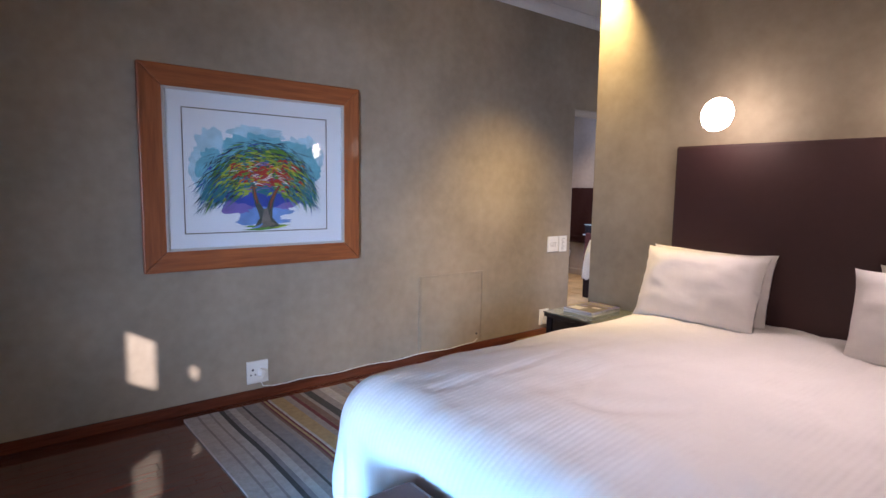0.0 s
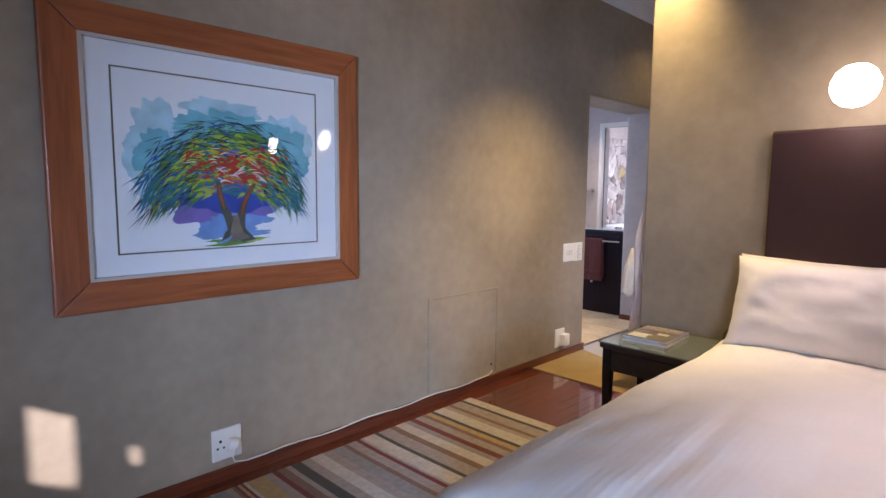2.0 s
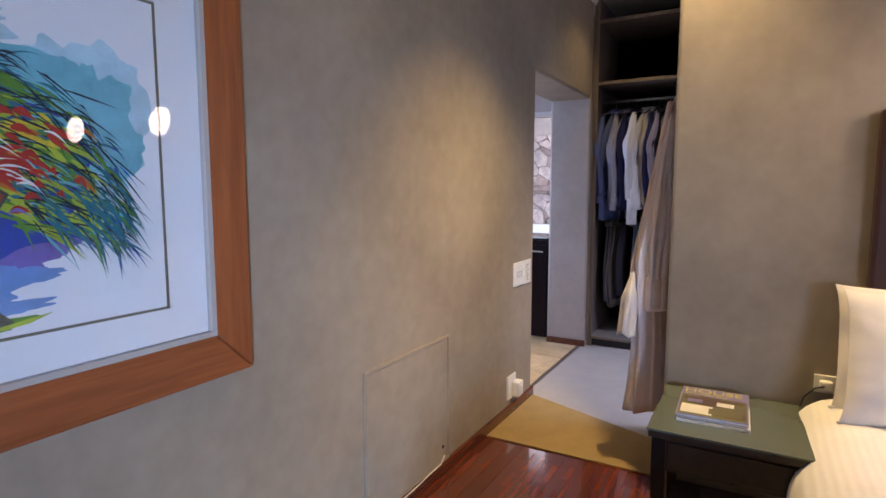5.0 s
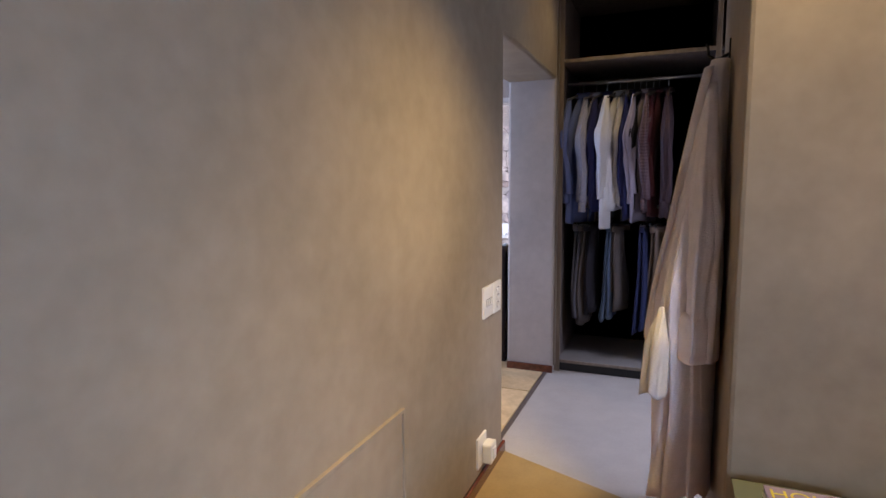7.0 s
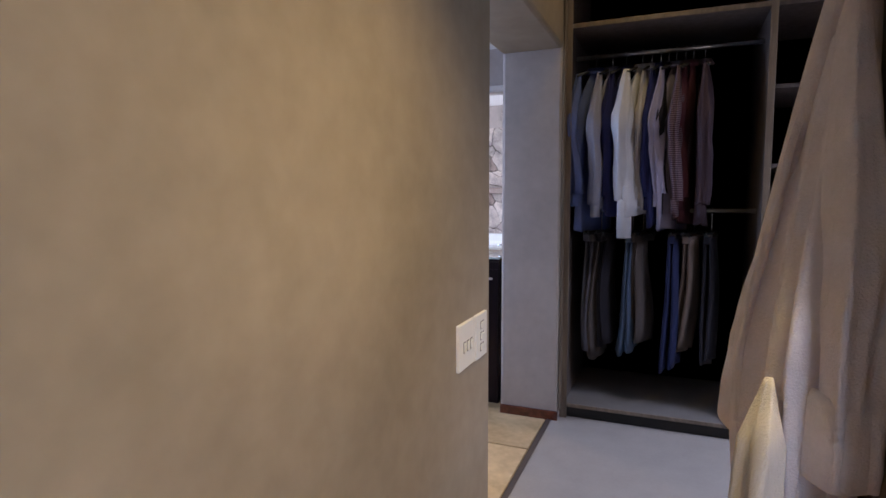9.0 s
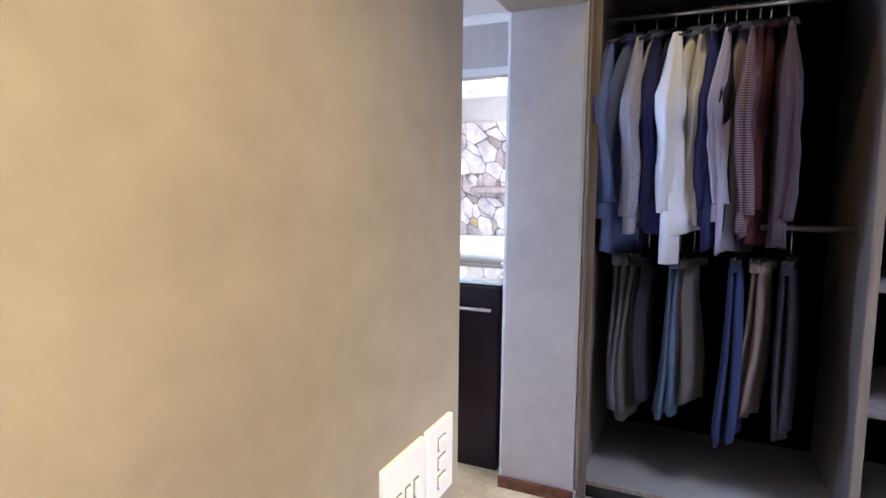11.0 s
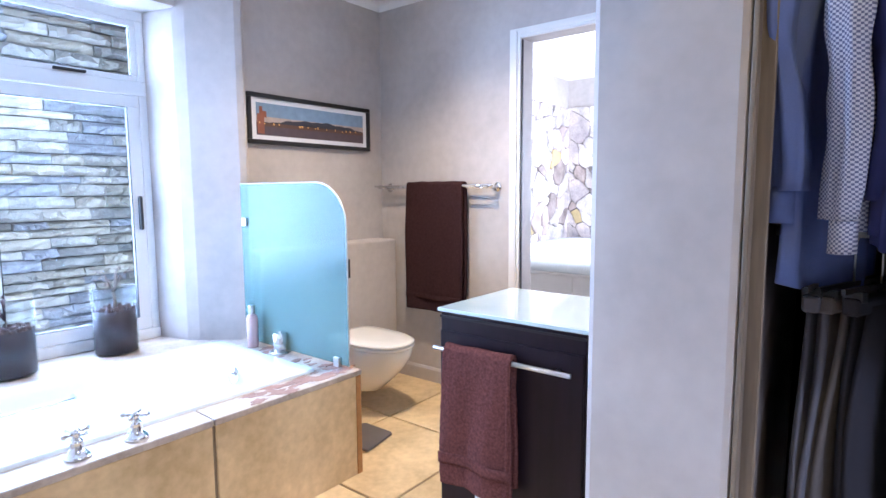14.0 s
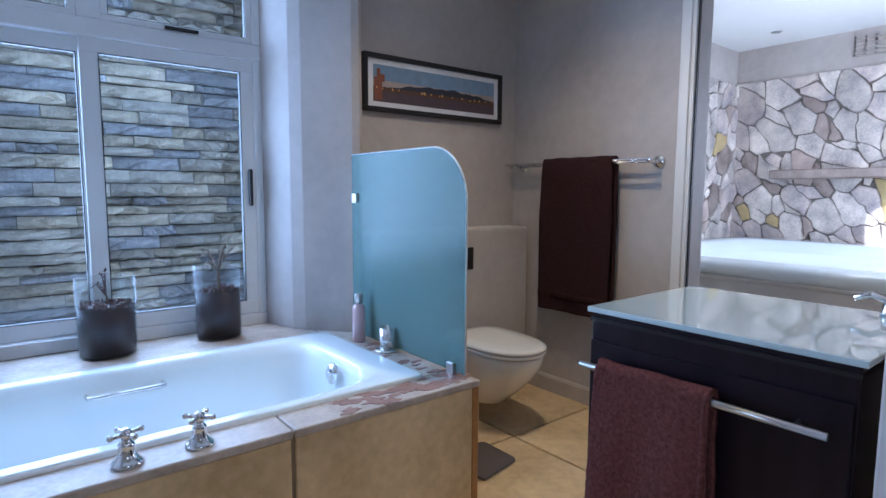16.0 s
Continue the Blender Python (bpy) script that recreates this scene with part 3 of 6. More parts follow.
# skirtings
bm = box(-1.2, 4.86, 4.492, 4.51, 0.0, 0.062)
structure("baseboard_north", bm, "redwood", "dark red hardwood skirting along the plastered wall", "skirting", bevel=0.006)
structure("baseboard_pier", box(6.112, 6.13, 4.51, 4.845, 0.0, 0.055), "redwood", "dark red hardwood skirting on the pier", "skirting", bevel=0.006)

# ---- bedroom things, largest first ----
X0, X1, Y0, Y1, TOP = 1.665, 3.84, 1.10, 3.15, 0.590


def duvet_point(u, v):
    """u from foot to head, v across; the edges roll over and hang."""
    r, reach = 0.19, 0.60
    xi, ya, yb = X0 + r, Y0 + r, Y1 - r
    s = -reach + u * (X1 - xi + reach)
    t = -reach + v * (yb - ya + 2 * reach)
    ox, oy = max(-s, 0.0), (min(t, 0.0) + max(t - (yb - ya), 0.0))
    out = math.hypot(ox, oy)
    x, y = xi + max(s, 0.0), ya + min(max(t, 0.0), yb - ya)
    z = TOP
    if out > 0:
        dx, dy = -ox / out, oy / out
        out = min(out, reach)
        arc = r * math.pi / 2
        a = min(out / arc, 1.0) * math.pi / 2
        fall = max(0.0, out - arc)
        along = math.atan2(dy, dx) * 0.6 + (x * 1.0 if abs(dy) > abs(dx) else y)
        fold = 0.022 * math.sin(along * 13 + 1.5 * noise.noise(Vector((x, y, 2)))) * min(1, fall * 5)
        push = r * math.sin(a) + fold + 0.03 * fall
        x, y = x + dx * push, y + dy * push
        z = TOP - r * (1 - math.cos(a)) - fall
    lift = 0.03 * min(1, max(0, min(s, t, yb - ya - t)) * 4) if out == 0 else 0.0
    z += lift + wobble((x, y, 0), 2.2, 0.016) + wobble((x, y, 3), 6.0, 0.006) + wobble((x * 0.5, y * 1.8, 5), 13.0, 0.0045) - 0.010 * max(0.0, 1 - abs(noise.noise(Vector((x * 1.3 + 0.5 * y, y * 2.6, 9.0)))) * 9) * (out == 0)
    x += wobble((x, y, z), 5.0, 0.010)
    y += wobble((y, z, x), 5.0, 0.010)
    return (min(x, X1 + 0.01), y, max(z, 0.06))


bed = thing("bed", 2.8, 2.12, 0, "white-made double bed with a smooth cotton duvet", "bed")
part("base", box(1.80, 3.84, 1.24, 3.01, 0.06, 0.30), "benchleather", bed, "brown upholstered bed base", bevel=0.01)
for fx in (1.9, 3.7):
    for fy in (1.35, 2.9):
        part("foot", lathe([(0.025, 0.0), (0.03, 0.06)], (fx, fy, 0), 12), "black", bed)
part("mattress", box(1.80, 3.84, 1.24, 3.01, 0.30, 0.54), "linen", bed, bevel=0.04)
d = thick(part("duvet", sheet(duvet_point, 110, 120), "linen", bed, "white cotton duvet hanging over the sides", smooth=True), 0.012)

headboard = thing("headboard", 3.88, 2.12, 0, "tall plum leather headboard fixed to the plastered wall", "headboard")
part("panel", box(3.850, 3.918, 1.30, 2.945, 0.12, 1.585), "leather", headboard, bevel=0.012)
part("backing", box(3.912, 3.922, 1.31, 2.935, 0.0, 1.57), "black", headboard)


def pillow(x, y, z, w, h, t, lean, turn, name, label, k):
    ob = thing(name, x, y, z, label, "pillow", "pillows on the bed")
    m = pose(x, y, z, 0, -lean, turn)

    def face(sign):
        def fn(u, v):
            a, b = 2 * u - 1, 2 * v - 1
            puff = ((1 - abs(a) ** 3.2) * (1 - abs(b) ** 3.2)) ** 0.55
            pin = 1 - 0.05 * (1 - abs(a) ** 4) * abs(b) ** 3
            pin2 = 1 - 0.05 * (1 - abs(b) ** 4) * abs(a) ** 3
            p = Vector((sign * (t / 2 * puff + 0.004), a * w / 2 * pin2, h / 2 + b * h / 2 * pin))
            p.x += wobble((a * 1.5, b * 1.5, sign), 1.6, 0.022, k) * puff + wobble((a, b, sign), 6.0, 0.010, k) + wobble((a * 2.2 + b, b * 0.6, sign), 5.0, 0.004, k) * puff
            p.z += wobble((a, b, 1), 2.0, 0.012, k)
            return m @ p
        return fn
    bm = sheet(face(1), 26, 20)
    sheet(face(-1), 26, 20, bm)
    bmesh.ops.remove_doubles(bm, verts=bm.verts[:], dist=0.0005)
    part("cover", bm, "pillow", ob, smooth=True)
    hem = [m @ Vector((0, a * w / 2 * 1.01, h * 0.02)) for a in (-1, -0.5, 0, 0.5, 1)]
    part("hem", tube(hem, 0.005, 6), "pillow", ob, smooth=True)
    return ob


pillow(3.60, 2.68, 0.585, 0.70, 0.43, 0.17, -18, -3, "pillow", "white cotton pillow leaning on another", 1)
pillow(3.76, 2.69, 0.585, 0.70, 0.42, 0.15, -12, 0, "pillow", "white cotton pillow against the headboard", 2)
pillow(3.55, 1.60, 0.585, 0.70, 0.43, 0.17, -18, 4, "pillow", "white cotton pillow leaning on another", 3)
pillow(3.75, 1.56, 0.585, 0.70, 0.43, 0.15, -12, 0, "pillow", "white cotton pillow against the headboard", 4)

bench = thing("bench", 1.42, 1.85, 0, "low brown leather bench at the foot of the bed", "bench")
part("seat", box(1.20, 1.615, 1.20, 2.48, 0.30, 0.45), "benchleather", bench, bevel=0.02)
for fx in (1.24, 1.575):
    for fy in (1.25, 2.43):
        part("leg", box(fx - 0.025, fx + 0.025, fy - 0.025, fy + 0.025, 0, 0.30), "wenge", bench, bevel=0.004)

# bedside table
ns = thing("bedside_table", 3.70, 3.35, 0, "dark wooden bedside table with a grey-green glass top", "bedside table")
NX0, NX1, NY0, NY1 = 3.435, 3.915, 3.085, 3.572
part("top", box(NX0 + 0.005, NX1, NY0, NY1 - 0.005, 0.496, 0.520), "wenge_h", ns, bevel=0.004)
part("glass_top", box(NX0, NX1, NY0, NY1, 0.521, 0.529), "greenglass", ns, "grey-green glass plate", bevel=0.002)
part("apron", box(NX0 + 0.03, NX0 + 0.045, NY0 + 0.03, NY1 - 0.04, 0.378, 0.496), "wenge_h", ns)
part("drawer", box(NX0 + 0.022, NX0 + 0.03, NY0 + 0.06, NY1 - 0.07, 0.393, 0.483), "wenge_h", ns, bevel=0.003)
part("side", box(NX0 + 0.03, NX1 - 0.01, NY1 - 0.045, NY1 - 0.03, 0.378, 0.496), "wenge_h", ns)
part("side", box(NX0 + 0.03, NX1 - 0.01, NY0 + 0.02, NY0 + 0.035, 0.378, 0.496), "wenge_h", ns)
part("shelf", box(NX0 + 0.03, NX1 - 0.01, NY0 + 0.03, NY1 - 0.04, 0.12, 0.138), "wenge_h", ns)
for lx in (NX0 + 0.02, NX1 - 0.065):
    for ly in (NY0 + 0.01, NY1 - 0.06):
        rings = [[(lx + dx * s + 0.0225 * (1 - s), ly + dy * s + 0.0225 * (1 - s), z) for dx, dy in ((0, 0), (0.045, 0), (0.045, 0.045), (0, 0.045))] for z, s in ((0.0, 0.65), (0.378, 1.0), (0.496, 1.0))]
        part("leg", loft(rings), "wenge", ns, bevel=0.003)

# rug with woven stripes
rug = thing("rug", 2.4, 3.7, 0, "flat-woven striped rug in beige, brown, mustard and maroon", "rug")
RX0, RX1, RY0, RY1 = 1.43, 3.385, 3.02, 4.40
STRIPES = {"cream": (0.41, 0.355, 0.315), "sand": (0.27, 0.225, 0.20), "char": (0.055, 0.050, 0.045), "grey": (0.22, 0.20, 0.195), "maroon": (0.14, 0.030, 0.030), "mustard": (0.34, 0.23, 0.11), "brown": (0.17, 0.10, 0.07)}
for key, col in STRIPES.items():
    M["rug_" + key] = mat("rug_wool_" + key, col, 0.95, vary=0.18, scale=40, bump=0.8, bump_scale=420)
ORDER = ("cream 5 sand 1 cream 4 sand 1 cream 3 char 2 grey 2 cream 3 sand 3 char 1 grey 5 sand 2 brown 1 maroon 1 mustard 1 maroon 1 cream 1 mustard 6 sand 3 maroon 2 brown 3 sand 2 char 4 sand 4 cream 5 sand 4 "
         "grey 5 brown 2 sand 4 maroon 2 sand 1 cream 6 char 2 sand 6 brown 3 cream 5 grey 3 maroon 3 sand 4 brown 2 mustard 3 char 2 cream 6 sand 3 brown 2 sand 6 char 2 cream 5").split()
widths = [float(w) for w in ORDER[1::2]]
step, xx = (RX1 - RX0) / sum(widths), RX0
for key, w in zip(ORDER[0::2], widths):
    a, b = xx, xx + w * step
    n = 14
    low = [(a + 0.0, RY0 + (RY1 - RY0) * i / n) for i in range(n + 1)]
    high = [(b - 0.0, RY0 + (RY1 - RY0) * i / n) for i in range(n + 1)]

    def wave(p):
        return p[0] + 0.008 * math.sin(p[1] * 4.0) + wobble((p[0], p[1], 0), 3.0, 0.006)
    ring = [(wave(p), p[1]) for p in low] + [(wave(p), p[1]) for p in reversed(high)]
    part("stripe", prism(ring, 0.002, 0.011 + 0.001 * (len(key) % 3)), "rug_" + key, rug)
    xx = b

# framed tree painting
pic = thing("framed_painting", 1.94, 4.50, 0.83, "large tree painting behind glass in a wide cherry frame", "painting")
PX0, PX1, PZ0, PZ1 = 1.270, 2.584, 0.834, 1.955
FW = 0.119
for name, pts, mt in (("frame_bottom", [(PX0, PZ0), (PX1, PZ0), (PX1 - FW, PZ0 + FW), (PX0 + FW, PZ0 + FW)], "frame"),
                      ("frame_top", [(PX0, PZ1), (PX0 + FW, PZ1 - FW), (PX1 - FW, PZ1 - FW), (PX1, PZ1)], "frame"),
                      ("frame_side", [(PX0, PZ0), (PX0 + FW, PZ0 + FW), (PX0 + FW, PZ1 - FW), (PX0, PZ1)], "frame_v"),
                      ("frame_side", [(PX1, PZ0), (PX1, PZ1), (PX1 - FW, PZ1 - FW), (PX1 - FW, PZ0 + FW)], "frame_v")):
    part(name, prism(pts, 4.474, 4.506, axis="y"), mt, pic, bevel=0.007)


def ring4(x0, x1, z0, z1, w, y0, y1):
    bm = box(x0, x1, y0, y1, z0, z0 + w)
    box(x0, x1, y0, y1, z1 - w, z1, bm)
    box(x0, x0 + w, y0, y1, z0 + w, z1 - w, bm)
    box(x1 - w, x1, y0, y1, z0 + w, z1 - w, bm)
    return bm


part("fillet", ring4(PX0 + FW - 0.004, PX1 - FW + 0.004, PZ0 + FW - 0.004, PZ1 - FW + 0.004, 0.013, 4.474, 4.496), "fillet", pic, "thin silver slip inside the frame")
part("mat_board", box(PX0 + FW, PX1 - FW, 4.4925, 4.500, PZ0 + FW, PZ1 - FW), "paper", pic, "white mat board")
part("border_line", ring4(1.483, 2.352, 1.040, 1.742, 0.006, 4.4905, 4.4925), "gilt", pic, "thin dull gilt border line")
INK = {"aqua": (0.16, 0.46, 0.55), "pale": (0.42, 0.62, 0.70), "violet": (0.20, 0.14, 0.42), "blue": (0.035, 0.07, 0.36), "sky": (0.16, 0.30, 0.60), "teal": (0.02, 0.17, 0.22), "green": (0.10, 0.26, 0.03),
       "lime": (0.36, 0.46, 0.04), "yellow": (0.62, 0.46, 0.03), "red": (0.45, 0.035, 0.02), "orange": (0.55, 0.16, 0.02), "white": (0.80, 0.80, 0.82), "ink": (0.012, 0.018, 0.04), "bark": (0.075, 0.085, 0.065), "rust": (0.35, 0.07, 0.03)}
for key, col in INK.items():
    M["ink_" + key] = mat("paint_" + key, col, 0.7, vary=0.25, scale=14)
rnd = random.Random(7)
CX, CZ = 1.92, 1.335


def blob(cx, cz, rx, rz, seed, n=40, rough=0.22):
    pts = []
    for i in range(n):
        a = 2 * math.pi * i / n
        k = 1 + rough * noise.noise(Vector((math.cos(a) * 1.7, math.sin(a) * 1.7, seed))) + rough * 0.6 * noise.noise(Vector((math.cos(a) * 5, math.sin(a) * 5, seed)))
        pts.append((cx + rx * k * math.cos(a), cz + rz * k * math.sin(a)))
    return pts


layer = 4.4922
for key, items in (("pale", [(1.67, 1.46, 0.15, 0.16), (2.19, 1.47, 0.14, 0.17), (1.90, 1.62, 0.16, 0.05), (1.62, 1.33, 0.08, 0.08)]),
                   ("aqua", [(1.66, 1.43, 0.11, 0.09), (1.62, 1.40, 0.05, 0.10), (2.20, 1.47, 0.09, 0.12), (2.24, 1.42, 0.06, 0.08), (1.93, 1.50, 0.24, 0.12), (1.80, 1.55, 0.10, 0.05)]),
                   ("violet", [(1.92, 1.22, 0.22, 0.085), (2.06, 1.24, 0.12, 0.05), (1.80, 1.24, 0.10, 0.05)]),
                   ("sky", [(1.92, 1.14, 0.13, 0.055), (1.83, 1.10, 0.06, 0.018), (2.02, 1.10, 0.09, 0.014), (2.03, 1.16, 0.08, 0.02)]),
                   ("blue", [(1.92, 1.30, 0.27, 0.10), (1.80, 1.32, 0.12, 0.09), (2.05, 1.33, 0.14, 0.08)]),
                   ("teal", [(1.90, 1.40, 0.25, 0.12), (1.74, 1.34, 0.10, 0.08), (2.10, 1.36, 0.10, 0.09)]),
                   ("green", [(1.93, 1.47, 0.17, 0.07), (1.80, 1.43, 0.10, 0.05), (1.96, 1.072, 0.12, 0.010), (2.03, 1.42, 0.09, 0.05)])):
    for j, (a, b, c, e) in enumerate(items):
        layer -= 0.00003
        part("wash", prism(blob(a, b, c, e, layer * 900 + j, 90, rough=0.36), layer, 4.4924, axis="y"), "ink_" + key, pic)


def stroke(bm, x0, z0, x1, z1, sag, w, y):
    """A tapering bowed brush stroke lying on the paper."""
    n = 6
    mid = []
    for i in range(n + 1):
        t = i / n
        mid.append((x0 + (x1 - x0) * t, z0 + (z1 - z0) * t + sag * 4 * t * (1 - t), w * (0.35 + 0.9 * math.sin(math.pi * min(1, t * 1.05))) * (1.15 - t)))
    dx, dz = x1 - x0, z1 - z0
    ln = math.hypot(dx, dz) or 1
    px, pz = -dz / ln, dx / ln
    a = [bm.verts.new((x + px * h, y, z + pz * h)) for x, z, h in mid]
    b = [bm.verts.new((x - px * h, y, z - pz * h)) for x, z, h in mid]
    for i in range(n):
        bm.faces.new((a[i], a[i + 1], b[i + 1], b[i]))


GROUPS = (("blue", 210, 0.0035, 0.1, 1.0), ("teal", 240, 0.0030, 0.3, 1.0), ("green", 190, 0.0045, 0.15, 0.95), ("aqua", 70, 0.003, 0.3, 1.0), ("lime", 110, 0.0075, 0.1, 0.75), ("yellow", 46, 0.0060, 0.1, 0.6), ("ink", 420, 0.0019, 0.30, 1.05),
          ("orange", 34, 0.006, 0.0, 0.42), ("red", 90, 0.0075, 0.0, 0.45), ("violet", 10, 0.004, 0.0, 0.5), ("white", 30, 0.0022, 0.0, 0.42))
for gi, (key, count, w, r0, r1) in enumerate(GROUPS):
    bm = bmesh.new()
    for i in range(count):
        a = radians(rnd.uniform(-18, 198))
        r = rnd.uniform(r0, r1) ** 0.8
        ex, ez = CX + 0.335 * r * math.cos(a), CZ - 0.05 + 0.30 * r * max(math.sin(a), -0.25)
        if key in ("red", "orange", "white"):
            ex, ez = CX + 0.03 + rnd.gauss(0, 0.085), 1.385 + rnd.gauss(0, 0.04)
        if key == "yellow":
            ex, ez = CX + rnd.uniform(-0.17, 0.2), 1.44 + rnd.gauss(0, 0.03) - 0.2 * abs(rnd.gauss(0, 0.1))
        ln = rnd.uniform(0.03, 0.12) * (1 if key not in ("red", "orange", "white", "yellow") else 0.55)
        side = rnd.choice((-1, 1)) if abs(ex - CX) < 0.09 else 1 if ex > CX else -1
        tilt = radians(-8 - 52 * min(1, abs(ex - CX) / 0.36) + rnd.gauss(0, 14))
        stroke(bm, ex, ez, ex + side * ln * math.cos(tilt), ez + ln * math.sin(tilt), 0.01 * rnd.random(), w * rnd.uniform(0.6, 1.3), 4.4914 - 0.00008 * gi - 0.0000004 * i)
    part("brush_strokes", bm, "ink_" + key, pic)["kind"] = "stuff"
bm = bmesh.new()
for i in range(80):
    side = rnd.choice((-1, 1))
    ex, ez = CX + side * rnd.uniform(0.16, 0.34), 1.30 - rnd.uniform(0, 0.10)
    stroke(bm, ex, ez + 0.05, ex + side * rnd.uniform(0.04, 0.085), ez - 0.02 - rnd.random() * 0.045, 0.008, 0.0028, 4.4903 - 0.0000005 * i)
part("drooping_leaves", bm, "ink_teal", pic)["kind"] = "stuff"


def limb(points):
    """A tapering bowed limb from (x, z, half width) stations, as an outline on the paper."""
    left, right = [], []
    for i, (x, z, w) in enumerate(points):
        (xa, za, _), (xb, zb, _) = points[max(i - 1, 0)], points[min(i + 1, len(points) - 1)]
        ln = math.hypot(xb - xa, zb - za)
        nx, nz = -(zb - za) / ln, (xb - xa) / ln
        left.append((x + nx * w, z + nz * w))
        right.append((x - nx * w, z - nz * w))
    return left + right[::-1]


for i, (name, key, pts) in enumerate((("trunk", "bark", limb([(1.872, 1.325, 0.009), (1.878, 1.27, 0.012), (1.893, 1.215, 0.015), (1.917, 1.165, 0.019), (1.932, 1.12, 0.024), (1.922, 1.085, 0.034), (1.885, 1.066, 0.010)])),
                                      ("trunk", "bark", limb([(2.035, 1.318, 0.008), (2.005, 1.275, 0.011), (1.982, 1.225, 0.015), (1.968, 1.17, 0.019), (1.962, 1.12, 0.024), (1.985, 1.085, 0.026), (2.03, 1.066, 0.008)])),
                                      ("trunk", "stem", limb([(1.945, 1.18, 0.010), (1.946, 1.14, 0.020), (1.948, 1.10, 0.030), (1.955, 1.07, 0.055)])),
                                      ("trunk", "rust", limb([(2.030, 1.313, 0.004), (2.002, 1.27, 0.006), (1.980, 1.22, 0.006), (1.972, 1.18, 0.003)])),
                                      ("trunk", "rust", limb([(1.873, 1.31, 0.003), (1.882, 1.26, 0.005), (1.895, 1.21, 0.003)])),
                                      ("root_shade", "sky", limb([(1.925, 1.09, 0.003), (1.90, 1.072, 0.007), (1.86, 1.062, 0.002)])),
                                      ("grass", "lime", [(1.985, 1.064), (2.10, 1.080), (2.06, 1.066), (2.00, 1.058)]), ("grass", "green", [(1.80, 1.055), (1.92, 1.066), (2.03, 1.060), (1.90, 1.048)]))):
    part(name, prism(pts, 4.4900 - 0.00006 * i, 4.4922, axis="y"), "ink_" + key if key != "stem" else "stem", pic)
glazing = part("glazing", box(PX0 + FW - 0.002, PX1 - FW + 0.002, 4.482, 4.484, PZ0 + FW - 0.002, PZ1 - FW + 0.002), "pane", pic, "clear picture glass")
glazing.visible_shadow = False


# unseen sheet added in the west window; its holes cut the sun into patches
def sun_mask():
    bm = box(-1.23, -1.225, 1.95, 2.145, 1.15, 2.15)
    box(-1.23, -1.225, 2.145, 2.180, 1.15, 1.765, bm)
    box(-1.23, -1.225, 2.145, 2.180, 1.835, 2.15, bm)
    box(-1.23, -1.225, 2.180, 2.332, 1.15, 2.15, bm)
    box(-1.23, -1.225, 2.452, 2.85, 1.15, 2.15, bm)
    box(-1.23, -1.225, 2.332, 2.452, 1.90, 2.15, bm)
    box(-1.23, -1.225, 2.332, 2.452, 1.15, 1.62, bm)
    return bm


blind = thing("window_blind", -1.228, 2.4, 1.15, "unseen mask added in the window, its holes shape sun patches", "blind")
part("fabric", sun_mask(), "linen", blind)
part("bottom_bar", box(-1.236, -1.219, 1.95, 2.85, 1.12, 1.15), "alu", blind)

# ---- small bedroom things ----


def wall_lamp(x, y, z, label):
    ob = thing("wall_lamp", 3.92, y, z, label, "wall lamp", "lamps over the headboard")
    part("backplate", lathe([(0.0, 0.0), (0.032, 0.0), (0.032, 0.010), (0.0, 0.012)], (0, 0, 0), 20), "plaster", ob)
    ob.children[0].matrix_world = Matrix.Translation((3.918, y + 0.10, z - 0.005)) @ pose(0, 0, 0, 0, -90, 0)
    part("arm", tube([(3.91, y + 0.10, z - 0.005), (3.78, y + 0.055, z), (x + 0.02, y, z)], 0.005), "plaster", ob, smooth=True)
    dish = lathe([(0.0, -0.080), (0.034, -0.074), (0.062, -0.052), (0.078, -0.017), (0.078, 0.017), (0.062, 0.052), (0.034, 0.074), (0.0, 0.080)], (x, y, z), 24)
    for v in dish.verts:
        v.co.x = x + (v.co.x - x) * 0.42 + (v.co.z - z) * 0.12
        v.co.y, v.co.z = y + (v.co.y - y) * 1.08, z + (v.co.z - z) * 1.08
    part("globe", dish, "bulb", ob, "lit frosted glass dish", smooth=True)
    return ob


wall_lamp(3.61, 2.60, 1.72, "lit round frosted glass dish wall lamp above the headboard")
wall_lamp(3.61, 1.70, 1.72, "lit round frosted glass dish wall lamp above the headboard")


def downlight(x, y, z, material="dl"):
    ob = thing("ceiling_downlight", x, y, z, "small recessed round ceiling downlight with a metal ring", "downlight", "downlights in the ceilings")
    part("ring", lathe([(0.032, 0.0), (0.046, 0.0), (0.046, -0.004), (0.034, -0.008), (0.032, -0.004)], (x, y, z), 24, caps=False), "steel", ob)
    part("lens", lathe([(0.0, -0.001), (0.033, -0.001), (0.033, 0.004), (0.0, 0.004)], (x, y, z), 20), material, ob)


downlight(3.80, 3.498, 2.869)
downlight(5.74, 4.10, 2.869)
# assumed fitting for the added bed spot, out of view
downlight(2.45, 1.90, 2.869)
# made-up fitting where the bathroom fill hangs
downlight(6.78, 6.00, 2.544)


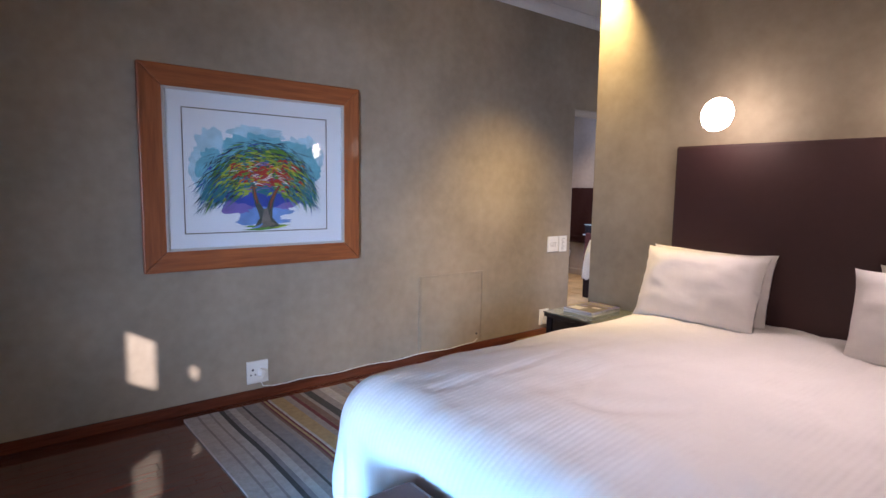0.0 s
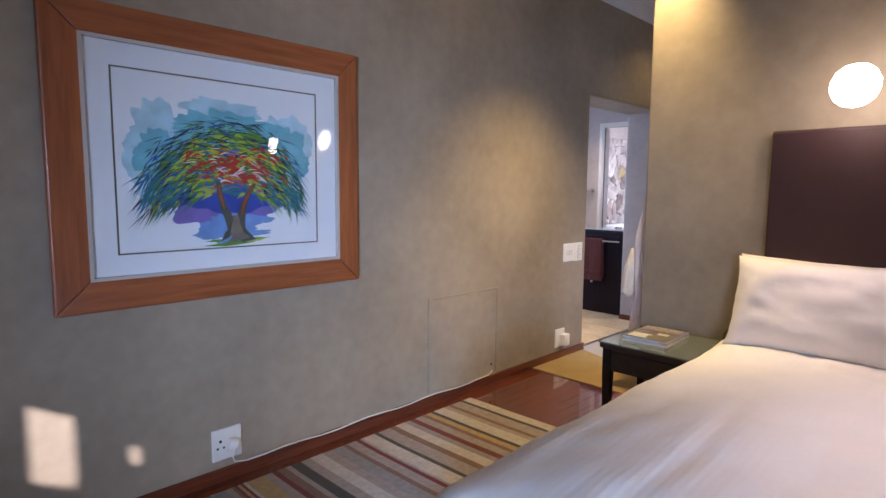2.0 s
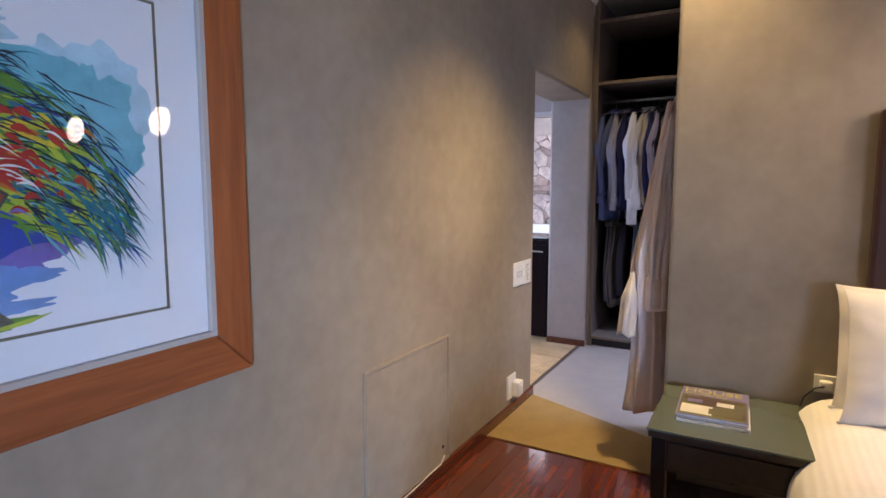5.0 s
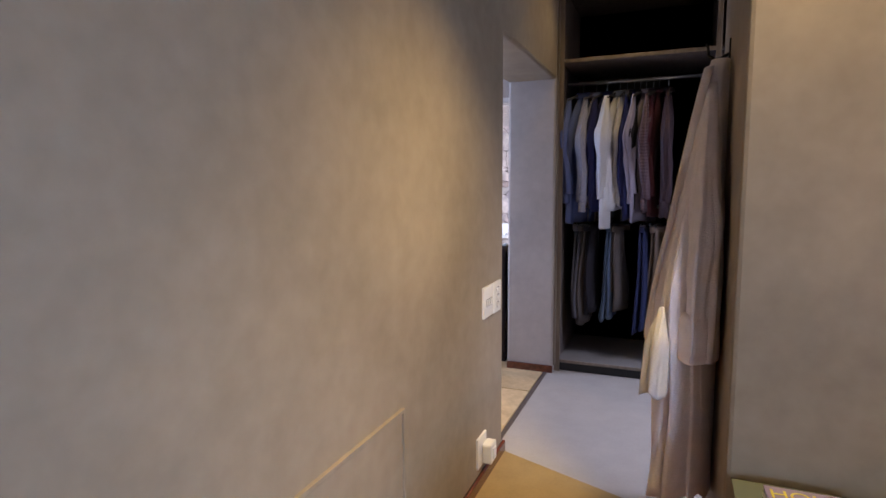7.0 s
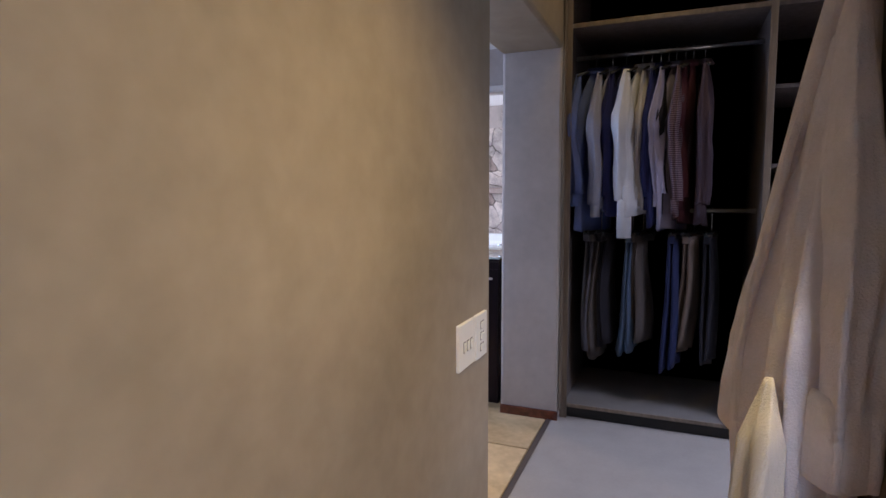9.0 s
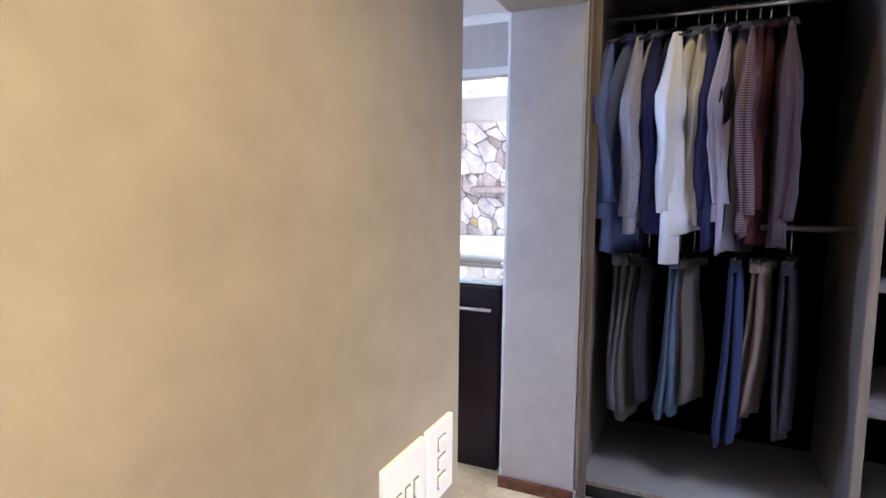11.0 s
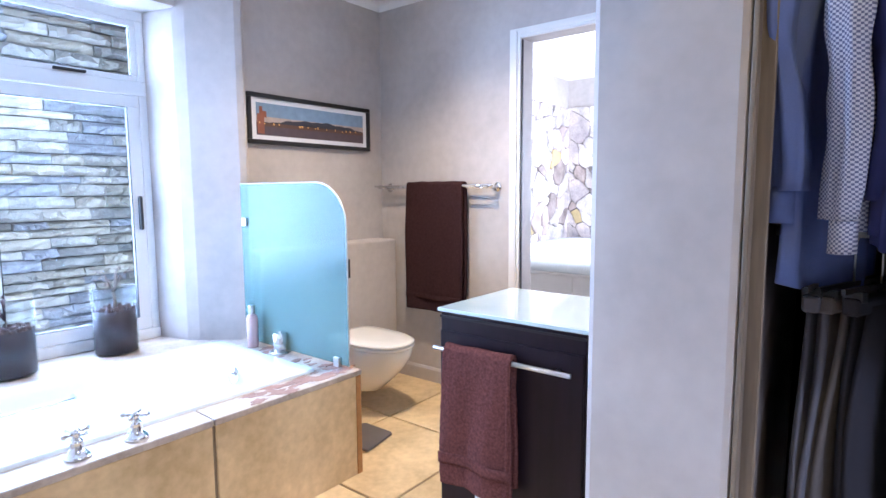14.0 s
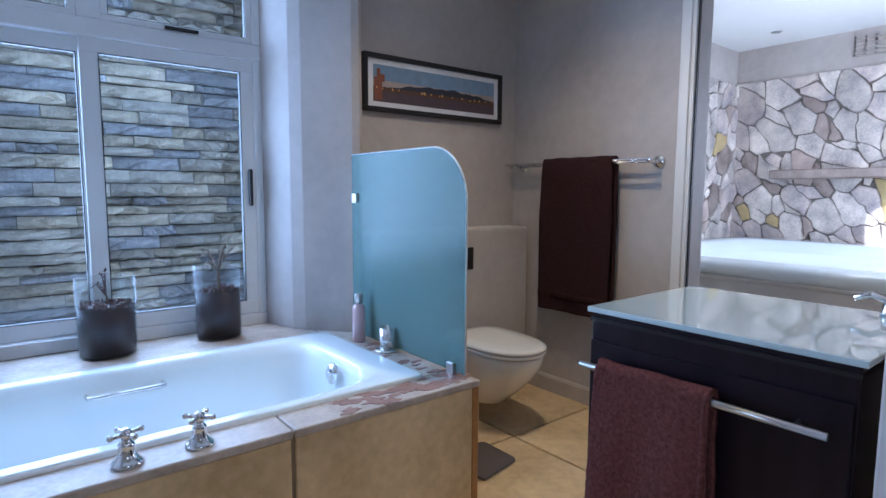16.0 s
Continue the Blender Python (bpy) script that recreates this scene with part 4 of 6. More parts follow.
def plate(name, x0, x1, z0, z1, label, category, y=4.51, keys=(), holes=()):
    ob = thing(name, (x0 + x1) / 2, y, (z0 + z1) / 2, label, category)
    part("plate", box(x0, x1, y - 0.010, y + 0.002, z0, z1), "plastic", ob, bevel=0.003)
    for a, b, c, e in keys:
        # a dark sheet on the plate paints the shade round each key
        part("key_gap", box(a - 0.003, b + 0.003, y - 0.0108, y - 0.009, c - 0.003, e + 0.003), "mortar", ob, "dark sheet as the shade round the key")
        part("switch_key", box(a, b, y - 0.016, y - 0.009, c, e), "plastic", ob, bevel=0.002)
    for a, c, r in holes:
        part("socket_hole", lathe([(r, 0), (r, 0.001), (0, 0.001)], (0, 0, 0), 10), "black", ob)
        ob.children[-1].matrix_world = Matrix.Translation((a, y - 0.0105, c)) @ pose(0, 0, 0, 90, 0, 0)
    return ob


plate("light_switch", 4.535, 4.675, 0.755, 0.895, "white double-row light switch plate on the wall", "light switch", keys=[(4.572 + 0.030 * i, 4.584 + 0.030 * i, 0.808, 0.836) for i in range(3)])
plate("light_switch", 4.687, 4.795, 0.750, 0.895, "white narrow light switch plate on the wall", "light switch", keys=[(4.727, 4.755, 0.775 + 0.036 * i, 0.795 + 0.036 * i) for i in range(3)])
sock = plate("wall_socket", 1.812, 1.945, 0.098, 0.240, "white wall socket with a white plug and cable", "socket", holes=[(1.848, 0.185, 0.007), (1.835, 0.155, 0.005), (1.862, 0.155, 0.005)])
plug = part("plug", loft([[(1.900 + a * s, 4.50 - d, 0.165 + b * s) for a, b in ((-0.025, -0.02), (0.02, -0.025), (0.025, 0.02), (-0.015, 0.03))] for d, s in ((0, 1.0), (0.03, 0.9), (0.04, 0.6))]), "plastic", sock, "white plug", bevel=0.004)
sock2 = plate("wall_socket", 4.455, 4.575, 0.095, 0.235, "white wall socket with a plugged-in white adapter", "socket")
part("adapter", box(4.505, 4.585, 4.455, 4.501, 0.105, 0.195), "plastic", sock2, "white adapter block", bevel=0.008)
part("rocker", box(4.525, 4.565, 4.449, 4.457, 0.125, 0.175), "plastic", sock2, bevel=0.003)

bedsock = thing("wall_socket", 3.92, 3.045, 0.62, "small white wall socket half hidden behind the pillow", "socket")
part("plate", box(3.910, 3.922, 3.005, 3.075, 0.590, 0.655), "plastic", bedsock, bevel=0.003)
part("plug", box(3.880, 3.911, 3.020, 3.060, 0.603, 0.640), "plastic", bedsock, "white plug", bevel=0.006)
part("lead", tube([(3.882, 3.045, 0.622), (3.862, 3.075, 0.618), (3.868, 3.105, 0.580), (3.885, 3.115, 0.535)], 0.003, 6), "gasket", bedsock, "thin dark lead", smooth=True)
cable = thing("cable", 1.9, 4.49, 0.06, "thin white cable lying along the skirting", "cable")
pts = [(1.905, 4.462, 0.160), (1.885, 4.462, 0.115), (1.90, 4.475, 0.085), (1.96, 4.482, 0.070)] + [(2.05 + 0.1 * i, 4.488, 0.066 + 0.006 * math.sin(i * 1.3)) for i in range(17)] + [(3.70, 4.498, 0.09)]
part("cord", tube(pts, 0.0032, 6), "plastic", cable, smooth=True)

panel = thing("access_panel", 3.43, 4.51, 0.06, "plaster-coloured access hatch flush in the wall", "access panel")
part("leaf", box(3.128, 3.735, 4.503, 4.512, 0.070, 0.640), "plaster", panel, bevel=0.002)
part("frame", ring4(3.110, 3.752, 0.055, 0.655, 0.013, 4.4995, 4.5115), "plaster", panel, bevel=0.002)
# the shade between leaf and frame is a dark ring
part("gap", ring4(3.122, 3.740, 0.066, 0.645, 0.006, 4.5070, 4.5115), "mortar", panel, "dark ring as the shade in the gap")
part("lock", lathe([(0.008, 0), (0.008, 0.006), (0, 0.006)], (0, 0, 0), 12), "black", panel)
panel.children[-1].matrix_world = Matrix.Translation((3.69, 4.503, 0.135)) @ pose(0, 0, 0, 90, 0, 0)

# magazines on the bedside table and its shelf
for key, col in (("lilac", (0.20, 0.17, 0.36)), ("leaf", (0.16, 0.16, 0.03)), ("white", (0.70, 0.68, 0.64)), ("yellow", (0.55, 0.50, 0.06)), ("dusk", (0.10, 0.06, 0.05)), ("olive", (0.13, 0.12, 0.07))):
    M["mag_" + key] = mat("printed_paper_" + key, col, 0.3, vary=0.1, scale=20)


def magazine(x, y, z, w, l, h, turn, cover, label, printed):
    """Spine along local x, cover facing up."""
    ob = thing("magazine", x, y, z, label, "magazine", "magazines by the bed")
    m = pose(x, y, z, 0, 0, turn)
    pages = part("pages", box(-l / 2, l / 2, -w / 2, w / 2, 0.001, h - 0.001), "mag_white", ob)
    lid = part("cover", box(-l / 2 - 0.001, l / 2 + 0.001, -w / 2 - 0.001, w / 2 + 0.001, h - 0.001, h), cover, ob)
    under = part("back_cover", box(-l / 2 - 0.001, l / 2 + 0.001, -w / 2 - 0.001, w / 2 + 0.001, 0.0, 0.001), cover, ob)
    made = [pages, lid, under]
    for i, (a, b, c, e, key) in enumerate(printed):
        made.append(part("print", box(a * l - l / 2, b * l - l / 2, c * w - w / 2, e * w - w / 2, h, h + 0.0002 + 0.00006 * i), "mag_" + key, ob))
    for o in made:
        o.matrix_parent_inverse = Matrix()
    ob.matrix_world = m
    return ob


PRINT_TOP = ((0.02, 0.98, 0.03, 0.70, "olive"), (0.30, 0.62, 0.38, 0.68, "dusk"), (0.66, 0.96, 0.06, 0.26, "dusk"), (0.05, 0.22, 0.28, 0.42, "leaf"), (0.02, 0.98, 0.03, 0.08, "leaf"), (0.05, 0.50, 0.08, 0.36, "white"), (0.45, 0.92, 0.12, 0.30, "olive"), (0.06, 0.94, 0.57, 0.64, "dusk"), (0.10, 0.40, 0.15, 0.24, "white"), (0.55, 0.80, 0.42, 0.55, "white"), (0.12, 0.34, 0.44, 0.56, "lilac"))
magazine(3.70, 3.385, 0.5295, 0.30, 0.225, 0.008, -88, "mag_white", "pale magazine lying on the bedside table", ())
magazine(3.705, 3.385, 0.538, 0.29, 0.215, 0.007, -91, "mag_olive", "thin magazine lying in a small pile", ())
mag = magazine(3.705, 3.388, 0.5455, 0.30, 0.222, 0.009, -89, "mag_lilac", "house magazine with a lilac cover and yellow lettering", PRINT_TOP)


def letters(text, size, x, y, z, turn, material, parent, name):
    cu = bpy.data.curves.new(name, "FONT")
    cu.body, cu.size, cu.extrude, cu.align_x = text, size, 0.0004, "LEFT"
    cu.materials.append(M[material])
    ob = new(name, cu)
    ob.parent = parent
    ob.matrix_basis = pose(x, y, z, 0, 0, turn)
    return ob


letters("HOUSE", 0.062, -0.105, 0.092, 0.0098, 0, "mag_yellow", mag, "lettering")
letters("DESTINATION", 0.022, -0.100, 0.068, 0.0102, 0, "mag_yellow", mag, "lettering")
magazine(3.72, 3.30, 0.1385, 0.30, 0.22, 0.014, -84, "mag_dusk", "dark magazine with pale print on the bedside table's shelf", ((0.1, 0.6, 0.1, 0.4, "white"),))

# ---- dressing passage ----
ward = thing("wardrobe", 6.55, 3.4, 0, "tall dark open wardrobe with shelf, rails and pale edging", "wardrobe")
WX0, WX1 = 6.19, 6.92
part("back", box(WX1, WX1 + 0.02, 2.3, 4.505, 0.0, 2.86), "wardrobe", ward)
part("side", box(WX0, WX1, 4.485, 4.505, 0.0, 2.86), "wardrobe", ward)
part("edge_strip", box(WX0 - 0.012, WX0, 4.470, 4.509, 0.0, 2.86), "edging", ward, "pale wood edge strip", bevel=0.003)
part("edge_strip", box(WX0 - 0.055, WX0 - 0.013, 4.498, 4.509, 0.056, 2.70), "edging", ward, "pale wood cover strip", bevel=0.003)
part("partition", box(WX0 + 0.01, WX1, 3.515, 3.537, 0.09, 2.86), "wardrobe", ward)
part("edge_strip", box(WX0 - 0.006, WX0 + 0.01, 3.510, 3.542, 0.09, 2.86), "edging", ward, "pale wood edge strip", bevel=0.003)
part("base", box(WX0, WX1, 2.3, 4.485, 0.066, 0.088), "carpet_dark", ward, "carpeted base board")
part("base_edge", box(WX0 - 0.012, WX0, 2.3, 4.470, 0.070, 0.090), "edging", ward, bevel=0.003)
part("plinth", box(WX0 + 0.02, WX0 + 0.04, 2.3, 4.485, 0.0, 0.066), "black", ward, "black recessed plinth")
part("shelf", box(WX0 + 0.01, WX1, 3.537, 4.485, 2.167, 2.185), "wardrobe", ward)
part("edge_strip", box(WX0 - 0.006, WX0 + 0.01, 3.542, 4.470, 2.163, 2.188), "edging", ward, "pale wood edge strip", bevel=0.003)
part("shelf", box(WX0 + 0.03, WX1, 3.537, 4.485, 2.655, 2.675), "wardrobe", ward)
part("edge_strip", box(WX0 + 0.014, WX0 + 0.03, 3.542, 4.470, 2.650, 2.678), "edging", ward, "pale wood edge strip", bevel=0.003)
for z in (0.55, 1.0, 1.42, 1.80, 2.185):
    part("shelf", box(WX0 + 0.02, WX1, 2.3, 3.515, z - 0.018, z), "wardrobe", ward)
RAILX = 6.42
part("rail", tube([(RAILX, 4.485, 2.055), (RAILX, 3.537, 2.055)], 0.0125, 12), "steel", ward, "steel clothes rail", smooth=True)
part("rail", tube([(RAILX, 4.485, 1.185), (RAILX, 3.537, 1.185)], 0.0125, 12), "steel", ward, "steel clothes rail", smooth=True)

CLOTH = dict(
    blue=mat("blue_shirting", (0.12, 0.17, 0.40), 0.85, vary=0.06, scale=20, bump=0.15, bump_scale=300),
    navy=mat("navy_cloth", (0.012, 0.016, 0.085), 0.9, vary=0.1, scale=20, bump=0.15, bump_scale=300),
    white=mat("white_shirting", (0.66, 0.68, 0.73), 0.85, vary=0.03, scale=20, bump=0.12, bump_scale=200),
    cream=mat("cream_shirting", (0.55, 0.54, 0.54), 0.85, vary=0.04, scale=20),
    dark=mat("near_black_cloth", (0.012, 0.011, 0.018), 0.9, vary=0.1, scale=20),
    lilac=mat("lilac_shirting", (0.33, 0.31, 0.42), 0.85, vary=0.05, scale=20),
    maroon=mat("maroon_cloth", (0.10, 0.025, 0.035), 0.9, vary=0.1, scale=20),
    check=woven("small_navy_check", (0.50, 0.51, 0.58), (0.12, 0.13, 0.22), 0.0048),
    plaid=woven("purple_plaid", (0.21, 0.15, 0.17), (0.060, 0.025, 0.040), 0.009, "bands"),
    purple=woven("purple_fine_check", (0.085, 0.055, 0.07), (0.030, 0.014, 0.022), 0.004),
    grey=mat("grey_trouser_cloth", (0.095, 0.093, 0.112), 0.9, vary=0.1, scale=20, bump=0.1, bump_scale=300),
    taupe=mat("taupe_trouser_cloth", (0.080, 0.068, 0.064), 0.9, vary=0.1, scale=20, bump=0.1, bump_scale=300),
    steelblue=mat("steel_blue_denim", (0.07, 0.11, 0.18), 0.9, vary=0.15, scale=30, bump=0.2, bump_scale=300),
    denim=mat("dark_blue_denim", (0.016, 0.024, 0.085), 0.9, vary=0.2, scale=30, bump=0.2, bump_scale=300),
    tan=mat("tan_trouser_cloth", (0.17, 0.13, 0.11), 0.9, vary=0.08, scale=20),
)


def shirt(y, cloth, label, drop=0.86, lean=0.0, sleeve=0.62, k=0.0, thickness=0.030, cuff=None, reach=0.215, turn=-16, full=1.0):
    """A shirt on a hanger, hung across the rail: shoulders along x."""
    ob = thing("shirt", RAILX, y, 2.055, label, "shirt", "shirts on the rail")
    top = 1.985
    rings = []
    for i in range(13):
        t = i / 12
        half = 0.045 + (reach - 0.045) * min(1, t / 0.26) ** 0.85 + 0.012 * math.sin(t * 5 + k)
        th = thickness * 0.95 * (0.45 + 0.75 * min(1, t / 0.2)) * (1 + 0.18 * math.sin(6 * t + k))
        n = 44
        ring = []
        for j in range(n):
            a = 2 * math.pi * j / n
            fold = 1 + (0.34 * math.sin(5 * a + k * 3 + 2 * t) + 0.30 * math.sin(9 * a - k)) * min(1, t * 2)
            ring.append((RAILX + half * math.cos(a) + 0.006 * math.sin(9 * t + k), y + th * math.sin(a) * fold + lean * t + 0.007 * math.sin(4 * t + 3 * math.cos(a) + k), top - 0.02 - drop * t + 0.012 * math.cos(2 * a + k) * t))
        rings.append(ring)
    part("body", loft(rings), CLOTH[cloth], ob, smooth=True)
    for s in (-1, 1):
        rings = []
        for i in range(27):
            t = i / 26
            elbow = math.exp(-((t - 0.42) / 0.16) ** 2)
            cx = RAILX + s * (reach - 0.045 + 0.055 * math.sin(min(1, t * 1.5) * math.pi / 2) + 0.026 * elbow - 0.10 * max(0, t - 0.52))
            cz = top - 0.045 - (sleeve + 0.06) * t
            grow = min(1.0, 0.30 + 2.0 * t)
            pinch = 1 - 0.16 * math.exp(-((t - 0.56) / 0.07) ** 2)
            rx, ry = 0.054 * grow * (1 - 0.22 * t) * pinch, 0.034 * full * grow * (1 - 0.05 * t) * pinch
            ring = []
            for j in range(24):
                a = 2 * math.pi * j / 24
                f = 1 + 0.20 * math.sin(3 * a + 2.5 * t + k) * t + 0.14 * math.sin(7 * a + k + 3 * t) + 0.22 * noise.noise(Vector((math.cos(a) * 1.4 + k, math.sin(a) * 1.4, 7 * t)))
                ring.append((cx + rx * math.cos(a) * f, y + lean * t + (0.012 if s < 0 else 0) + ry * math.sin(a) * f + 0.016 * math.sin(5.5 * t + k) * t, cz))
            rings.append(ring)
        part("sleeve", loft(rings), CLOTH[cloth], ob, smooth=True)
        if s < 0:
            cx, cz = RAILX - reach + 0.03, top - 0.105 - sleeve
            z0, w = (cz - 0.07, 0.036) if cuff is None else (cz - cuff, 0.055)
            rr = [[(cx + w * math.cos(2 * math.pi * j / 12) * q, y + lean + 0.012 + 0.022 * full * math.sin(2 * math.pi * j / 12), zz) for j in range(12)] for zz, q in ((cz + 0.01, 0.8), (cz - 0.01, 1.0), (z0, 1.0))]
            part("cuff", loft(rr), CLOTH[cloth], ob, smooth=True)
    collar = [[(RAILX + (0.07 + o) * math.cos(2 * math.pi * j / 14), y + (0.030 + o) * math.sin(2 * math.pi * j / 14), zz + 0.012 * math.cos(2 * math.pi * j / 14)) for j in range(14)] for zz, o in ((1.958, 0.012), (1.995, 0.0), (1.962, 0.016))]
    part("collar", loft(collar, caps=False), CLOTH[cloth], ob, smooth=True)
    hook = [(RAILX, y, 1.985), (RAILX, y, 2.03), (RAILX + 0.014, y, 2.052), (RAILX + 0.004, y, 2.072), (RAILX - 0.014, y, 2.066), (RAILX - 0.016, y, 2.05)]
    hanger = part("hanger", tube([(RAILX - 0.19, y, 1.925), (RAILX, y, 1.990), (RAILX + 0.19, y, 1.925)], 0.007, 8), "black", ob, "dark coat hanger", smooth=True)
    part("hook", tube(hook, 0.0025, 8), "steel", hanger, smooth=True)
    ob.matrix_world = pose(RAILX, y, 2.055, 0, 0, turn)
    return ob


shirt(4.375, "blue", "plain blue long-sleeved shirt on a hanger", 0.90, 0.0, 0.60, 0.3, reach=0.20, turn=-24, full=1.1)
shirt(4.285, "check", "white and navy small-checked shirt on a hanger", 0.76, 0.005, 0.66, 1.1, reach=0.205, turn=-14, full=1.15)
shirt(4.212, "navy", "dark navy shirt on a hanger", 0.80, 0.0, 0.62, 2.0, reach=0.19, turn=-20, full=1.15)
shirt(4.125, "white", "plain white shirt with a long hanging cuff", 0.80, -0.015, 0.64, 2.7, 0.040, cuff=0.20, reach=0.222, turn=-20, full=1.55)
shirt(4.076, "cream", "off-white shirt pressed between others on the rail", 0.76, 0.0, 0.6, 3.1, 0.022, reach=0.16, turn=-10)
shirt(4.030, "navy", "navy blue jacket-like shirt on a hanger", 0.86, 0.0, 0.62, 3.9, 0.028, reach=0.185, turn=-10)
shirt(3.990, "dark", "near-black shirt pressed between others", 0.80, 0.0, 0.6, 4.4, 0.020, reach=0.17, turn=-8)
shirt(3.952, "lilac", "pale lilac shirt on a hanger", 0.88, 0.0, 0.60, 5.0, 0.026, reach=0.21, turn=-20, full=0.85)
shirt(3.905, "plaid", "purple and pink plaid shirt on a hanger", 0.82, 0.0, 0.64, 5.6, 0.028, reach=0.195, turn=-8, full=0.8)
shirt(3.868, "maroon", "maroon shirt between others on the rail", 0.84, 0.0, 0.62, 6.1, 0.022, reach=0.16)
shirt(3.810, "purple", "dark purple fine-checked shirt on a hanger", 0.85, 0.0, 0.66, 6.6, 0.026, reach=0.19, turn=4)


def trousers(y, cloth, label, length, k, lean=0.0, width=0.095, turn=-18):
    """A pair hung by the waist from a clip hanger on the lower rail."""
    ob = thing("trousers", RAILX, y, 1.185, label, "trousers", "trousers on the lower rail")
    for s in (-1, 1):
        rings = []
        for i in range(12):
            t = i / 11
            n = 20
            ring = []
            for j in range(n):
                a = 2 * math.pi * j / n
                fold = 1 + 0.35 * math.sin(4 * a + k + s + 3 * t)
                ring.append((RAILX - 0.03 + width * (0.60 + 0.40 * min(1, t * 1.4)) * math.cos(a) + 0.012 * math.sin(6 * t + k), y + s * 0.013 + (0.013 + 0.012 * t) * math.sin(a) * fold + lean * t + 0.016 * math.sin(3 * t + k + s) * t, 1.03 - length * t + 0.01 * math.cos(a * 2 + k) * t - (0.025 if s > 0 else 0) * t))
            rings.append(ring)
        part("trouser_leg", loft(rings), CLOTH[cloth], ob, smooth=True)
    part("waistband", box(RAILX - 0.13, RAILX + 0.10, y - 0.018, y + 0.018, 1.01, 1.05), CLOTH[cloth], ob, bevel=0.008)
    hanger = part("hanger", box(RAILX - 0.16, RAILX + 0.16, y - 0.004, y + 0.004, 1.06, 1.072), "black", ob, "dark clip hanger")
    part("hook", tube([(RAILX, y, 1.07), (RAILX, y, 1.16), (RAILX + 0.014, y, 1.182), (RAILX + 0.004, y, 1.202), (RAILX - 0.014, y, 1.196)], 0.0025, 8), "steel", hanger, smooth=True)
    for cx in (-0.11, 0.09):
        part("clip", box(RAILX + cx - 0.012, RAILX + cx + 0.012, y - 0.020, y + 0.020, 1.040, 1.064), "gasket", hanger, bevel=0.002)
    ob.matrix_world = pose(RAILX, y, 1.185, 0, 0, turn + 9 * math.sin(k * 5))
    return ob


trousers(4.375, "grey", "grey trousers hung from a clip hanger", 0.64, 0.4, 0.0)
trousers(4.325, "taupe", "taupe trousers hung from a clip hanger", 0.68, 1.2, 0.01)
trousers(4.275, "dark", "black trousers hung from a clip hanger", 0.60, 2.0, 0.0)
trousers(4.150, "steelblue", "faded blue jeans hung from a clip hanger", 0.64, 2.8, 0.02)
trousers(4.095, "taupe", "brown-grey trousers hung from a clip hanger", 0.58, 3.5, -0.01)
trousers(3.925, "denim", "dark blue jeans hung from a clip hanger", 0.70, 4.1, 0.0, 0.13)
trousers(3.830, "tan", "tan trousers hung from a clip hanger", 0.60, 4.9, 0.02)
trousers(3.745, "dark", "black trousers hung from a clip hanger", 0.64, 5.5, -0.02, 0.13)

# bathrobe on its hook on the side of the bed wall
robe = thing("bathrobe", 4.40, 3.60, 1.76, "long pale pinkish-white bathrobe hanging from a hook, belt loose", "bathrobe")
RXC, RYW = 4.38, 3.592


def robe_front(z):
    """How far the cloth stands off the wall at a height."""
    h = min(1.0, max(0.0, (1.76 - z) / 0.80))
    return 0.055 + 0.150 * h ** 0.85 - 0.022 * min(1.0, max(0.0, (0.80 - z) / 0.2))


def pleats(a, t, k):
    """Long soft folds that run down the cloth and wander a little."""
    w = a + 0.25 * noise.noise(Vector((k, 2.0 * t, a)))
    deep = 0.5 * math.sin(5 * w + k) + 0.32 * math.sin(11 * w + 2.1 * k + 1.2 * t) + 0.18 * math.sin(19 * w - k + 2 * t)
    return deep + 0.55 * noise.noise(Vector((3 * math.cos(a) + k, 3 * math.sin(a), 3.2 * t)))


rings = []
for i in range(45):
    t = i / 44
    z = 1.755 - 1.475 * t
    half = 0.030 + 0.185 * min(1, t * 2.0) ** 0.75
    ring = []
    for j in range(132):
        a = 2 * math.pi * j / 132
        f = 1 + 0.17 * pleats(a, t, 0.7) * min(1, t * 2.5 + 0.15)
        ring.append((RXC + half * math.cos(a) * (0.6 + 0.4 * f), RYW + max(0.0, robe_front(z) * f * (0.5 + 0.5 * math.sin(a))), z + 0.03 * math.sin(2 * a + 1) * t + 0.01 * math.sin(9 * a) * t))
    rings.append(ring)
part("body", loft(rings), "robe", robe, smooth=True)


def robe_flap(u, v):
    """The loose front edge: it flares away from the wall and ends in a hanging corner."""
    end = 0.70 + 0.20 * u
    z = 1.62 - (1.62 - end) * v
    x = RXC - 0.05 + 0.25 * u * (0.5 + 0.5 * v)
    y = RYW + robe_front(z) * (0.93 - 0.10 * u) + 0.028 * v * v + 0.012 * math.sin(9 * u + 4 * v) * v + 0.018 * math.sin(3 * v + 13 * u) * v * v
    return (x, y + wobble((x, z, 3), 7, 0.010), z)


